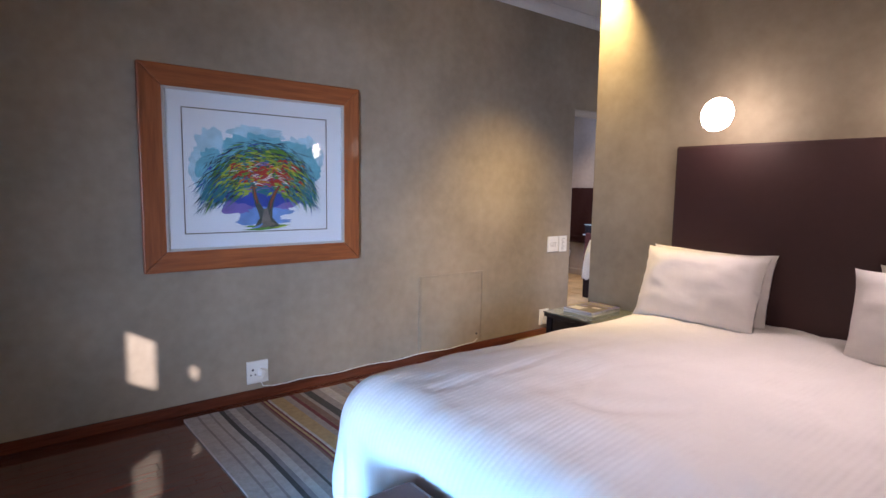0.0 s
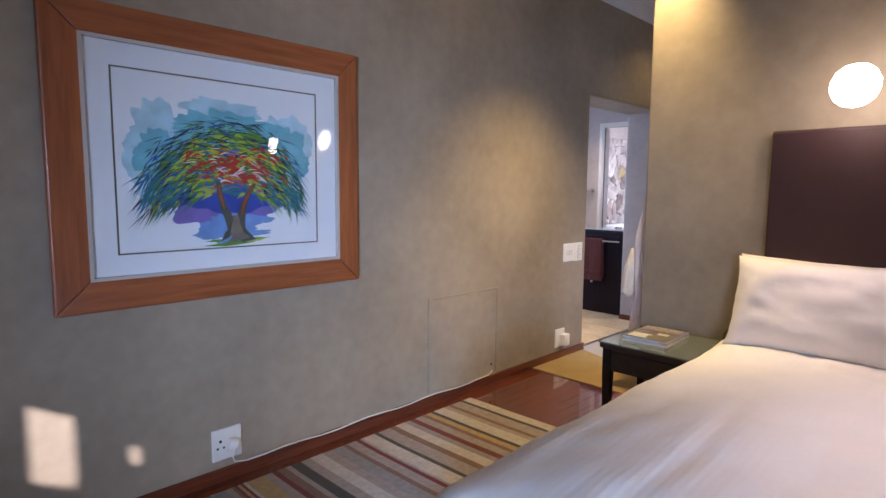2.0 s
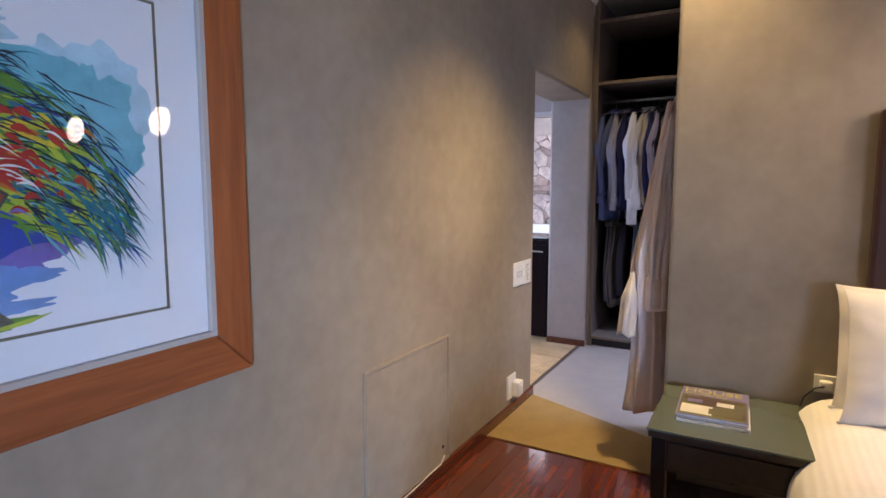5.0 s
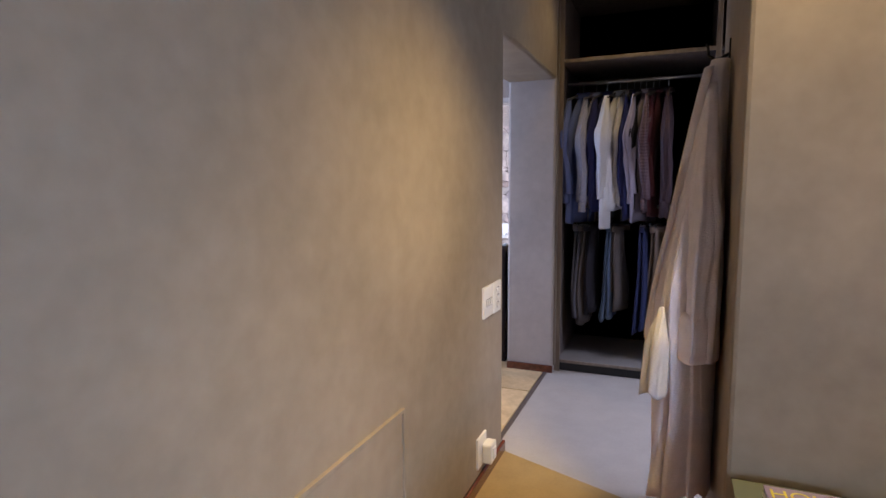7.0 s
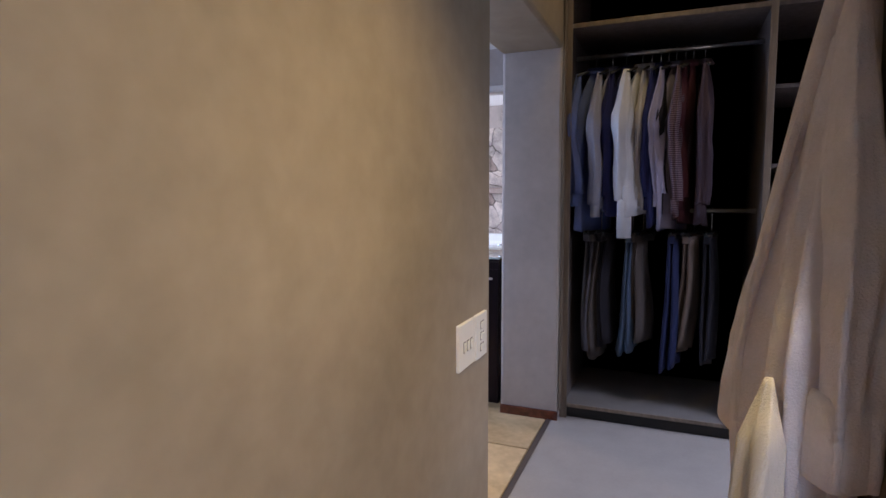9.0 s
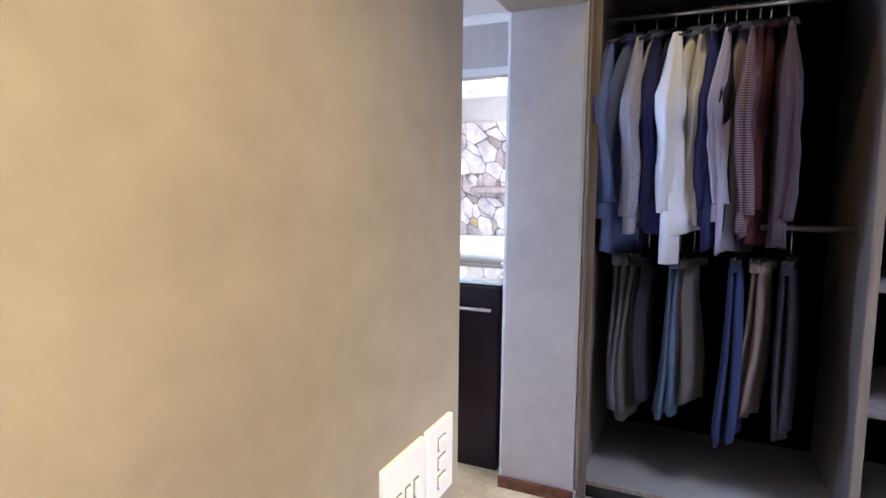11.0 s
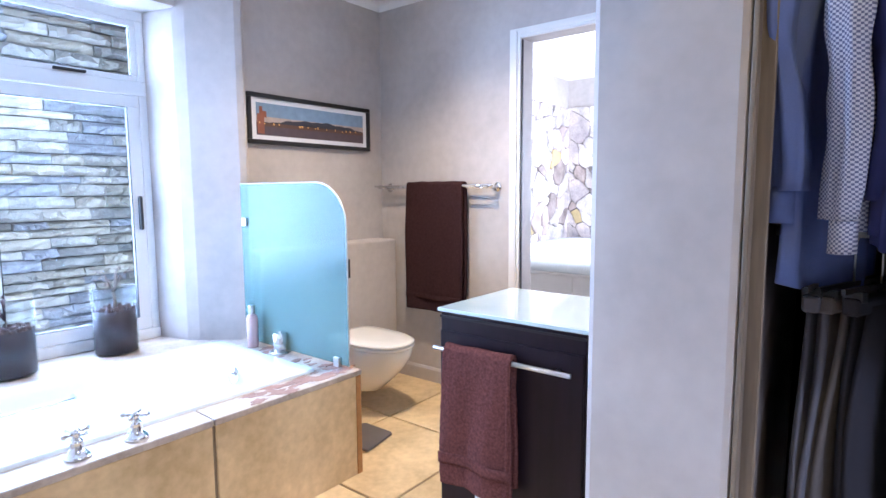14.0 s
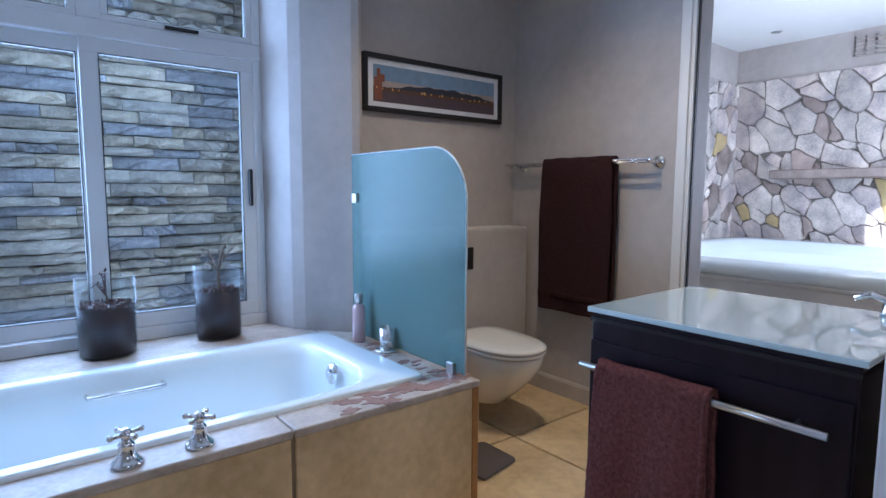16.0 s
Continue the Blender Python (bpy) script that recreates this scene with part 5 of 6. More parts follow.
thick(part("front_edge", sheet(robe_flap, 26, 44), "robe", robe, smooth=True), 0.014)
for sx, yy, ln, k in ((-0.165, 0.068, 0.885, 1.0), (0.13, 0.095, 1.04, 2.2)):
    rings = []
    zc = 1.675 - ln
    for i in range(30):
        t = i / 29
        z = 1.675 - ln * t
        cx = RXC + sx * (0.25 + 0.95 * min(1, t * 1.5) ** 0.8)
        cy = RYW + 0.045 + (yy - 0.045) * min(1, t * 1.4) + 0.008 * math.sin(5 * t + k)
        w, d = 0.030 + 0.048 * min(1, t * 2.2), 0.018 + 0.034 * min(1, t * 2.0)
        ring = []
        for j in range(48):
            a = 2 * math.pi * j / 48
            f = 1 + 0.16 * pleats(a, 1.6 * t, k) * min(1, 0.3 + t) + 0.06 * math.sin(22 * t + 2 * a + k) * (0.2 < t < 0.75)
            ring.append((cx + w * f * math.cos(a), max(RYW + 0.002, cy + d * f * math.sin(a)), z))
        rings.append(ring)
    part("sleeve", loft(rings), "robe", robe, smooth=True)
    cx, cy = RXC + sx * 1.2, RYW + yy + 0.008 * math.sin(5 + k)
    part("cuff", loft([[(cx + q * 0.084 * math.cos(a) * (1 + 0.06 * math.sin(3 * a + k)), max(RYW + 0.002, cy + q * 0.058 * math.sin(a) * (1 + 0.08 * math.sin(4 * a + k))), z + 0.006 * math.sin(2 * a)) for a in [2 * math.pi * j / 40 for j in range(40)]]
                      for z, q in ((zc + 0.15, 0.86), (zc + 0.13, 0.95), (zc + 0.07, 0.98), (zc + 0.01, 1.0), (zc - 0.006, 0.97), (zc - 0.008, 0.88))]), "robe", robe, "turned-back cuff", smooth=True)
part("lapel", loft([[(RXC - 0.06 + 0.010 * i + dx, RYW + robe_front(1.72 - 0.07 * i) * 0.97 + dy, 1.72 - 0.07 * i) for dx, dy in ((-0.035, -0.012), (-0.03, 0.008), (0.0, 0.016), (0.03, 0.010), (0.035, -0.012))] for i in range(12)]), "robe", robe, smooth=True)
part("belt_loop", loft([[(RXC - 0.172 + 0.03 * math.sin(b), RYW + 0.135 + 0.02 * math.cos(b), z + 0.006 * math.sin(2 * b)) for b in [2 * math.pi * j / 12 for j in range(12)]] for z in (0.93, 0.915, 0.89, 0.86, 0.84)]), "robe", robe, smooth=True)
part("belt", loft([[(4.19 + 0.020 * math.sin(3 * t) + dx, 3.742 + 0.035 * t * t + dy, 0.90 - 0.62 * t) for dx, dy in ((-0.006, -0.024), (0.006, -0.024), (0.008, 0.024), (-0.008, 0.024))] for t in [i / 16 for i in range(17)]]), "robe", robe, "loose end of the belt", smooth=True)
towel_h = thing("hanging_towel", 4.17, 3.78, 0.95, "small white towelling cloth hanging with the robe", "towel")
part("cloth", loft([[(4.175 + (0.006 + 0.030 * min(1, t * 3) + 0.012 * t) * math.cos(a) * (1 + 0.22 * math.sin(4 * a + 3 * t)), 3.772 + 0.016 * t + (0.006 + 0.026 * min(1, t * 2.5) + 0.006 * t) * math.sin(a) * (1 + 0.25 * math.sin(5 * a - 2 * t + 1)), 0.945 - 0.29 * t + 0.015 * math.sin(3 * a) * t) for a in [2 * math.pi * j / 48 for j in range(48)]] for t in [i / 20 for i in range(21)]]), "robe2", towel_h, smooth=True)
hook = thing("coat_hook", 4.47, 3.587, 1.80, "dark metal coat hook on the wall", "hook")
part("plate", box(4.45, 4.49, 3.585, 3.592, 1.76, 1.84), "black", hook, bevel=0.003)
part("prong", tube([(4.47, 3.59, 1.79), (4.47, 3.63, 1.77), (4.47, 3.655, 1.79), (4.47, 3.66, 1.83)], 0.006, 8), "black", hook, smooth=True)

# ---- bathroom ----
surround = thing("bath_surround", 5.6, 6.6, 0, "golden sandstone slab surround of the built-in bath", "bath surround")
SX1, SY0, SZ = 6.525, 6.085, 0.488
part("front_slab", box(5.825, SX1 - 0.032, SY0 + 0.004, SY0 + 0.035, 0.0, SZ - 0.026), "sandstone", surround, bevel=0.004)
part("front_slab", box(4.3, 5.812, SY0 + 0.004, SY0 + 0.035, 0.0, SZ - 0.026), "sandstone", surround, bevel=0.004)
part("joint", box(5.80, 5.84, SY0 + 0.012, SY0 + 0.03, 0.0, SZ - 0.03), "grout", surround)
part("end_slab", box(SX1 - 0.034, SX1 - 0.003, SY0 + 0.002, 6.95, 0.0, SZ - 0.026), "sandedge", surround, "rust-stained sandstone edge", bevel=0.004)
part("ledge", box(5.822, SX1, SY0, 6.235, SZ - 0.026, SZ), "sandtop", surround, bevel=0.005)
part("ledge", box(4.3, 5.816, SY0, 6.235, SZ - 0.026, SZ), "sandtop", surround, bevel=0.005)
part("ledge", box(6.365, SX1, 6.237, 7.10, SZ - 0.026, SZ), "sandtop", surround, bevel=0.005)
part("ledge", box(4.3, 6.363, 7.005, 7.46, SZ - 0.026, SZ), "sandtop", surround, bevel=0.004)
rs = random.Random(3)
for i in range(64):
    a = rs.random()
    cx, cy = (6.0 + 0.5 * a, rs.uniform(6.10, 6.22)) if i < 44 else (rs.uniform(6.39, 6.51), rs.uniform(6.25, 6.75))
    r = rs.uniform(0.008, 0.026)
    part("stain", prism(blob(cx, cy, r * 1.5, r * 0.8, i * 3.1, 18, 0.9), SZ - 0.001, SZ + 0.0009 + 0.00002 * i), "stain", surround)

bath = thing("bathtub", 5.5, 6.62, 0.1, "white enamelled built-in bathtub", "bathtub")
TX0, TX1, TY0, TY1 = 4.62, 6.378, 6.222, 7.018


def tub_ring(x0, x1, y0, y1, z, p, n=64):
    out = []
    for i in range(n):
        a = 2 * math.pi * i / n
        c, s = math.cos(a), math.sin(a)
        out.append(((x0 + x1) / 2 + (x1 - x0) / 2 * math.copysign(abs(c) ** (2 / p), c), (y0 + y1) / 2 + (y1 - y0) / 2 * math.copysign(abs(s) ** (2 / p), s), z))
    return out


rings = [tub_ring(TX0, TX1, TY0, TY1, SZ - 0.01, 60), tub_ring(TX0, TX1, TY0, TY1, SZ + 0.010, 60), tub_ring(TX0 + 0.006, TX1 - 0.006, TY0 + 0.006, TY1 - 0.006, SZ + 0.014, 40), tub_ring(TX0 + 0.012, TX1 - 0.012, TY0 + 0.012, TY1 - 0.012, SZ + 0.0145, 36), tub_ring(TX0 + 0.05, TX1 - 0.10, TY0 + 0.045, TY1 - 0.045, SZ + 0.0138, 11),
         tub_ring(TX0 + 0.06, TX1 - 0.115, TY0 + 0.055, TY1 - 0.055, SZ + 0.012, 9), tub_ring(TX0 + 0.072, TX1 - 0.135, TY0 + 0.068, TY1 - 0.068, SZ + 0.002, 6),
         tub_ring(TX0 + 0.085, TX1 - 0.15, TY0 + 0.080, TY1 - 0.080, SZ - 0.03, 5), tub_ring(TX0 + 0.16, TX1 - 0.19, TY0 + 0.105, TY1 - 0.105, SZ - 0.20, 5),
         tub_ring(TX0 + 0.28, TX1 - 0.25, TY0 + 0.14, TY1 - 0.14, SZ - 0.34, 4.5), tub_ring(TX0 + 0.36, TX1 - 0.32, TY0 + 0.20, TY1 - 0.20, SZ - 0.375, 4), tub_ring(TX0 + 0.7, TX1 - 0.7, TY0 + 0.35, TY1 - 0.35, SZ - 0.38, 3)]
part("shell", loft(rings, caps=False), "acrylic", bath, smooth=True)
part("floor", prism([p[:2] for p in tub_ring(TX0 + 0.7, TX1 - 0.7, TY0 + 0.35, TY1 - 0.35, 0, 3, 32)], SZ - 0.382, SZ - 0.379), "acrylic", bath)
HX, HY, HZ = 5.405, TY1 - 0.098, SZ - 0.060
part("grab_handle", tube([(HX, HY + 0.02, HZ), (HX, HY - 0.02, HZ), (HX + 0.01, HY - 0.03, HZ), (HX + 0.24, HY - 0.03, HZ), (HX + 0.25, HY - 0.02, HZ), (HX + 0.25, HY + 0.02, HZ)], 0.008, 10), "chrome", bath, "chrome grab handle", smooth=True)
OX, OY, OZ = TX1 - 0.172, 6.60, SZ - 0.050
over = part("overflow", lathe([(0.0, 0.0), (0.042, 0.0), (0.042, 0.010), (0.028, 0.020), (0.0, 0.022)], (0, 0, 0), 24), "chrome", bath, "chrome overflow knob", smooth=True)
over.matrix_world = Matrix.Translation((OX, OY, OZ)) @ pose(0, 0, 0, 0, -82, 0)
part("lever", tube([(OX - 0.015, OY, OZ), (OX - 0.03, OY - 0.02, OZ + 0.012), (OX - 0.035, OY - 0.045, OZ + 0.02)], 0.008, 8), "chrome", bath, smooth=True)


def cross_tap(x, y, z, turn):
    ob = thing("bath_tap", x, y, z, "chrome bath tap with a cross handle on the ledge", "tap", "taps on the bath ledge")
    part("base", lathe([(0.0, 0.0), (0.037, 0.0), (0.038, 0.007), (0.033, 0.012), (0.026, 0.019), (0.020, 0.030), (0.0185, 0.048), (0.020, 0.052), (0.017, 0.056), (0.011, 0.062), (0.010, 0.070), (0.0, 0.070)], (x, y, z), 24), "chrome", ob, smooth=True)
    h = part("handle", lathe([(0.0, 0.066), (0.012, 0.066), (0.015, 0.076), (0.012, 0.088), (0.006, 0.092), (0.0, 0.093)], (x, y, z), 16), "chrome", ob, smooth=True)
    for i in range(4):
        a = radians(turn + 90 * i)
        c, s = math.cos(a), math.sin(a)
        bm = tube([(x + c * 0.008, y + s * 0.008, z + 0.077), (x + c * 0.028, y + s * 0.028, z + 0.079), (x + c * 0.032, y + s * 0.032, z + 0.079), (x + c * 0.040, y + s * 0.040, z + 0.079)], 0.0055, 10)
        lathe([(0.0, -0.008), (0.006, -0.006), (0.0085, 0.0), (0.006, 0.006), (0.0, 0.008)], (x + c * 0.038, y + s * 0.038, z + 0.079), 10, bm)
        part("spoke", bm, "chrome", h, smooth=True)


cross_tap(5.414, 6.15, SZ, 20)
cross_tap(5.584, 6.15, SZ, 48)

# frosted screen on the bath edge
screen = thing("bath_screen", 6.488, 6.52, SZ, "aqua frosted glass bath screen with one rounded corner", "bath screen")
SYA, SYB, SZT, RC = 6.125, 6.935, 1.325, 0.20
prof = [(SYA, SZ + 0.012), (SYB, SZ + 0.012), (SYB, SZT)] + [(SYA + RC - RC * math.sin(radians(9 * i)), SZT - RC + RC * math.cos(radians(9 * i))) for i in range(11)]
part("pane", prism(prof, 6.484, 6.492, axis="x"), "frost", screen, "aqua frosted glass", bevel=0.001)
rimp = [(6.488, SYB, SZT)] + [(6.488, SYA + RC - RC * math.sin(radians(9 * i)), SZT - RC + RC * math.cos(radians(9 * i))) for i in range(11)] + [(6.488, SYA, SZ + 0.012)]
part("edge", tube(rimp, 0.0042, 6), "rim", screen, "polished pale glass edge", smooth=True)
for yy, zz in ((6.20, SZ + 0.022), (6.90, SZ + 0.64)):
    part("clamp", box(6.474, 6.502, yy - 0.02, yy + 0.02, zz - 0.022, zz + 0.022), "steel", screen, "steel glass clamp", bevel=0.003)

bottle = thing("lotion_bottle", 6.437, 6.80, SZ, "clear bottle of pink lotion with a grey cap", "bottle")
part("body", lathe([(0.0, 0.0), (0.026, 0.0), (0.029, 0.006), (0.029, 0.150), (0.024, 0.166), (0.014, 0.172), (0.0, 0.172)], (6.437, 6.80, SZ), 20), "pink", bottle, smooth=True)
part("cap", lathe([(0.0, 0.172), (0.018, 0.172), (0.018, 0.214), (0.016, 0.217), (0.0, 0.217)], (6.437, 6.80, SZ), 16), "steel", bottle, "grey cap", smooth=True)
cup = thing("tealight_glass", 6.462, 6.60, SZ, "silvered glass tumbler on a small glass coaster", "tumbler")
part("tumbler", lathe([(0.0, 0.008), (0.031, 0.008), (0.034, 0.012), (0.036, 0.100), (0.034, 0.100), (0.031, 0.014), (0.0, 0.012)], (6.462, 6.60, SZ), 24), "silver", cup, smooth=True)
part("coaster", lathe([(0.0, 0.0), (0.052, 0.0), (0.055, 0.004), (0.052, 0.008), (0.0, 0.008)], (6.462, 6.60, SZ), 24), "silver", cup, smooth=True)


def jar_plant(x, y, r, h, fill, label, seed, small):
    ob = thing("glass_jar_planter", x, y, SZ, label, "planter", "planters on the window ledge")
    glassy = part("jar", lathe([(0.0, 0.0), (r - 0.004, 0.0), (r, 0.004), (r, h), (r - 0.004, h), (r - 0.004, 0.008), (0.0, 0.008)], (x, y, SZ), 32, caps=False), "jar", ob, "clear glass cylinder", smooth=True)
    glassy.visible_shadow = False
    part("rim", lathe([(r, h), (r + 0.0015, h + 0.001), (r - 0.002, h + 0.003), (r - 0.004, h)], (x, y, SZ), 32, caps=False), "jar", glassy)
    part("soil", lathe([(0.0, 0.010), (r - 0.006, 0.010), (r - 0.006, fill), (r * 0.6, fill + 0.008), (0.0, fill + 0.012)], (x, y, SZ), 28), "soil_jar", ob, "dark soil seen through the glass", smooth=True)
    rr = random.Random(seed)
    bm = bmesh.new()
    for i in range(90):
        a, d = rr.uniform(0, 6.28), r * 0.9 * math.sqrt(rr.random())
        s = rr.uniform(0.004, 0.010)
        prism([(x + d * math.cos(a) + s * math.cos(b + i) * rr.uniform(0.6, 1.3), y + d * math.sin(a) + s * math.sin(b + i)) for b in (0, 1.3, 2.5, 3.8, 5.1)], SZ + fill, SZ + fill + rr.uniform(0.008, 0.022), bm)
    part("bark_chips", bm, "soil", ob, "red-brown bark chips")["kind"] = "stuff"
    z0 = SZ + fill
    stem = part("stem", tube([(x, y, z0), (x + 0.004, y, z0 + 0.04), (x - 0.002, y, z0 + 0.10 if not small else z0 + 0.05)], 0.011 if not small else 0.005, 8, taper=0.6), "stem", ob, smooth=True)
    for i in range(12 if not small else 6):
        a, up = rr.uniform(0, 6.28), rr.uniform(0.02, 0.10)
        reach = rr.uniform(0.04, 0.12)
        base = Vector((x, y, z0 + (0.09 if not small else 0.045)))
        if small and i == 0:
            mid, tip = base + Vector((-0.03, 0, 0.05)), base + Vector((-0.075, -0.01, 0.02))
        else:
            mid = base + Vector((math.cos(a) * reach * 0.5, math.sin(a) * reach * 0.5, up))
            tip = base + Vector((math.cos(a) * reach, math.sin(a) * reach * 0.7, up * rr.uniform(0.6, 1.5)))
        part("twig", tube([base, mid, tip], 0.0035 if not small else 0.004, 6, taper=0.4), "stem" if not small else "leaf", ob, smooth=True)
        if not small or i > 2:
            bm = bmesh.new()
            for j in range(5):
                q = mid.lerp(tip, 0.4 + 0.15 * j)
                e = Vector((rr.uniform(-1, 1), rr.uniform(-1, 1), rr.uniform(-0.3, 1))).normalized() * 0.018
                w = e.cross(Vector((0, 0, 1))).normalized() * 0.005
                v = [bm.verts.new(p) for p in (q, q + e * 0.5 + w, q + e, q + e * 0.5 - w)]
                bm.faces.new(v)
            thick(part("leaves", bm, "leaf" if small else "stem", ob), 0.0012)
    return ob


jar_plant(5.520, 7.245, 0.108, 0.315, 0.200, "clear glass jar with dark soil and a small dark plant", 4, True)
jar_plant(5.965, 7.258, 0.100, 0.330, 0.215, "clear glass jar with dark soil and a dry bonsai-like plant", 9, False)
jar_plant(5.055, 7.245, 0.108, 0.315, 0.200, "clear glass jar with dark soil and a small dark plant", 6, True)

# window
win = thing("window_1", 5.4, 7.42, SZ, "white aluminium sliding window with fanlights above", "window", kind="structure")
WY = 7.40
bm = box(4.5, 6.245, WY - 0.01, WY + 0.07, SZ, 0.545)
box(4.5, 6.245, WY, WY + 0.07, 1.790, 1.862, bm)
box(4.5, 6.245, WY, WY + 0.07, 2.17, 2.22, bm)
box(6.205, 6.245, WY, WY + 0.07, 0.545, 1.790, bm)
box(6.205, 6.245, WY, WY + 0.07, 1.862, 2.17, bm)
box(4.5, 4.54, WY, WY + 0.07, 0.545, 1.790, bm)
box(4.5, 4.54, WY, WY + 0.07, 1.862, 2.17, bm)
box(5.490, 5.575, WY, WY + 0.07, 1.862, 2.17, bm)
part("frame", bm, "alu", win, bevel=0.004)
for x0, x1, yy, name in ((5.492, 6.206, WY + 0.006, "sash"), (4.55, 5.545, WY + 0.036, "sash")):
    bm = box(x0, x1, yy, yy + 0.026, 0.547, 0.612)
    box(x0, x1, yy, yy + 0.026, 1.728, 1.788, bm)
    box(x0, x0 + 0.068, yy, yy + 0.026, 0.612, 1.728, bm)
    box(x1 - 0.060, x1, yy, yy + 0.026, 0.612, 1.728, bm)
    sash = part(name, bm, "alu", win, bevel=0.003)
    part("gasket", ring4(x0 + 0.066, x1 - 0.058, 0.610, 1.730, 0.006, yy + 0.002, yy + 0.024), "gasket", sash)
    pane = part("pane", box(x0 + 0.066, x1 - 0.058, yy + 0.011, yy + 0.015, 0.610, 1.730), "pane", sash, "clear glass")
    pane.visible_shadow = False
for x0, x1 in ((5.575, 6.205), (4.54, 5.490)):
    sash = part("fanlight", ring4(x0, x1, 1.862, 2.17, 0.028, WY + 0.004, WY + 0.04), "alu", win, bevel=0.003)
    part("gasket", ring4(x0 + 0.026, x1 - 0.026, 1.888, 2.144, 0.005, WY + 0.008, WY + 0.03), "gasket", sash)
    pane = part("pane", box(x0 + 0.026, x1 - 0.026, WY + 0.018, WY + 0.022, 1.888, 2.144), "pane", sash, "clear glass")
    pane.visible_shadow = False
    part("stay", box((x0 + x1) / 2 - 0.07, (x0 + x1) / 2 + 0.07, WY - 0.012, WY + 0.004, 1.868, 1.882), "gasket", sash, "black window stay", bevel=0.002)
part("handle", box(6.168, 6.186, WY - 0.022, WY + 0.006, 1.085, 1.265), "gasket", win, "black pull handle", bevel=0.007)

# toilet on its boxed-in wall
boxing = structure("wall_cistern_box", box(6.56, 7.615, 6.885, 7.06, 0, 0.962), "plaster_bath", "waist-high plastered boxing behind the toilet", "wall", bevel=0.012)
flush = thing("flush_plate", 7.10, 6.885, 0.80, "dark chrome flush plate on the plastered boxing", "flush plate")
part("plate", box(7.015, 7.185, 6.872, 6.887, 0.745, 0.865), "gasket", flush, bevel=0.004)
part("button", box(7.03, 7.10, 6.868, 6.874, 0.76, 0.85), "black", flush, bevel=0.002)
toilet = thing("toilet", 7.105, 6.88, 0.14, "white wall-hung ceramic toilet with a closed lid", "toilet")


def bowl_ring(z, w, front, back=6.884, p=2.4, n=40, cx=7.105):
    out = []
    for i in range(n):
        a = 2 * math.pi * i / n
        c, s = math.cos(a), math.sin(a)
        yc = back - (back - front) * 0.42
        hy = (back - yc) if s > 0 else (yc - front)
        k = 5 if s > 0 else p
        out.append((cx + w * math.copysign(abs(c) ** (2 / k), c), yc + hy * math.copysign(abs(s) ** (2 / k), s), z))
    return out


part("bowl", loft([bowl_ring(0.105, 0.085, 6.62), bowl_ring(0.12, 0.105, 6.56), bowl_ring(0.20, 0.135, 6.47), bowl_ring(0.27, 0.16, 6.40), bowl_ring(0.34, 0.175, 6.355), bowl_ring(0.385, 0.180, 6.345), bowl_ring(0.392, 0.178, 6.35)]), "ceramic", toilet, smooth=True)
part("seat", loft([bowl_ring(0.395, 0.178, 6.345, 6.85), bowl_ring(0.397, 0.184, 6.335, 6.85), bowl_ring(0.408, 0.184, 6.335, 6.85), bowl_ring(0.411, 0.180, 6.34, 6.85)]), "ceramic", toilet, smooth=True)
part("lid", loft([bowl_ring(0.415, 0.180, 6.34, 6.85), bowl_ring(0.417, 0.186, 6.332, 6.85), bowl_ring(0.430, 0.184, 6.335, 6.85), bowl_ring(0.436, 0.17, 6.36, 6.84), bowl_ring(0.439, 0.10, 6.46, 6.80)]), "ceramic", toilet, smooth=True)
bathscale = thing("bathroom_scale", 6.78, 6.34, 0, "flat dark grey bathroom scale on the tiles", "bathroom scale")
part("platform", prism([(6.66, 6.20), (6.875, 6.24), (6.885, 6.255), (6.885, 6.44), (6.87, 6.455), (6.60, 6.455)], 0.008, 0.022), "scale", bathscale, bevel=0.004)
for fx, fy in ((6.70, 6.25), (6.85, 6.27), (6.85, 6.42), (6.66, 6.42)):
    part("foot", lathe([(0.012, 0.0), (0.012, 0.009)], (fx, fy, 0.0), 10), "gasket", bathscale)

# panorama picture
pan = thing("framed_photograph", 7.07, 7.05, 1.55, "long framed harbour photograph at dusk with a black frame", "picture")
QX0, QX1, QZ0, QZ1 = 6.610, 7.533, 1.552, 1.831
part("frame", ring4(QX0, QX1, QZ0, QZ1, 0.024, 7.030, 7.058), "black", pan, bevel=0.003)
part("mat_board", box(QX0 + 0.02, QX1 - 0.02, 7.0455, 7.052, QZ0 + 0.02, QZ1 - 0.02), "paper", pan, "white mat board")
for key, col in (("duskblue", (0.20, 0.30, 0.42)), ("haze", (0.42, 0.34, 0.30)), ("hill", (0.035, 0.035, 0.050)), ("quay", (0.11, 0.055, 0.035)), ("water", (0.085, 0.060, 0.070)), ("lit", (0.75, 0.42, 0.12)), ("brick", (0.25, 0.08, 0.04))):
    M["photo_" + key] = mat("photo_print_" + key, col, 0.5, vary=0.15, scale=25)
part("sky_print", box(QX0 + 0.06, QX1 - 0.055, 7.0445, 7.0455, 1.66, 1.780), "photo_duskblue", pan)
part("haze_print", box(QX0 + 0.06, QX1 - 0.055, 7.0440, 7.0455, 1.66, 1.705), "photo_haze", pan)
hill = [(6.67, 1.655)] + [(6.67 + 0.808 * i / 30, 1.675 + 0.03 * max(0, math.sin(i / 30 * 3.6 - 0.4)) + 0.012 * noise.noise(Vector((i * 0.45, 0, 2)))) for i in range(31)] + [(7.478, 1.655)]
part("hill_print", prism(hill, 7.0436, 7.0455, axis="y"), "photo_hill", pan)
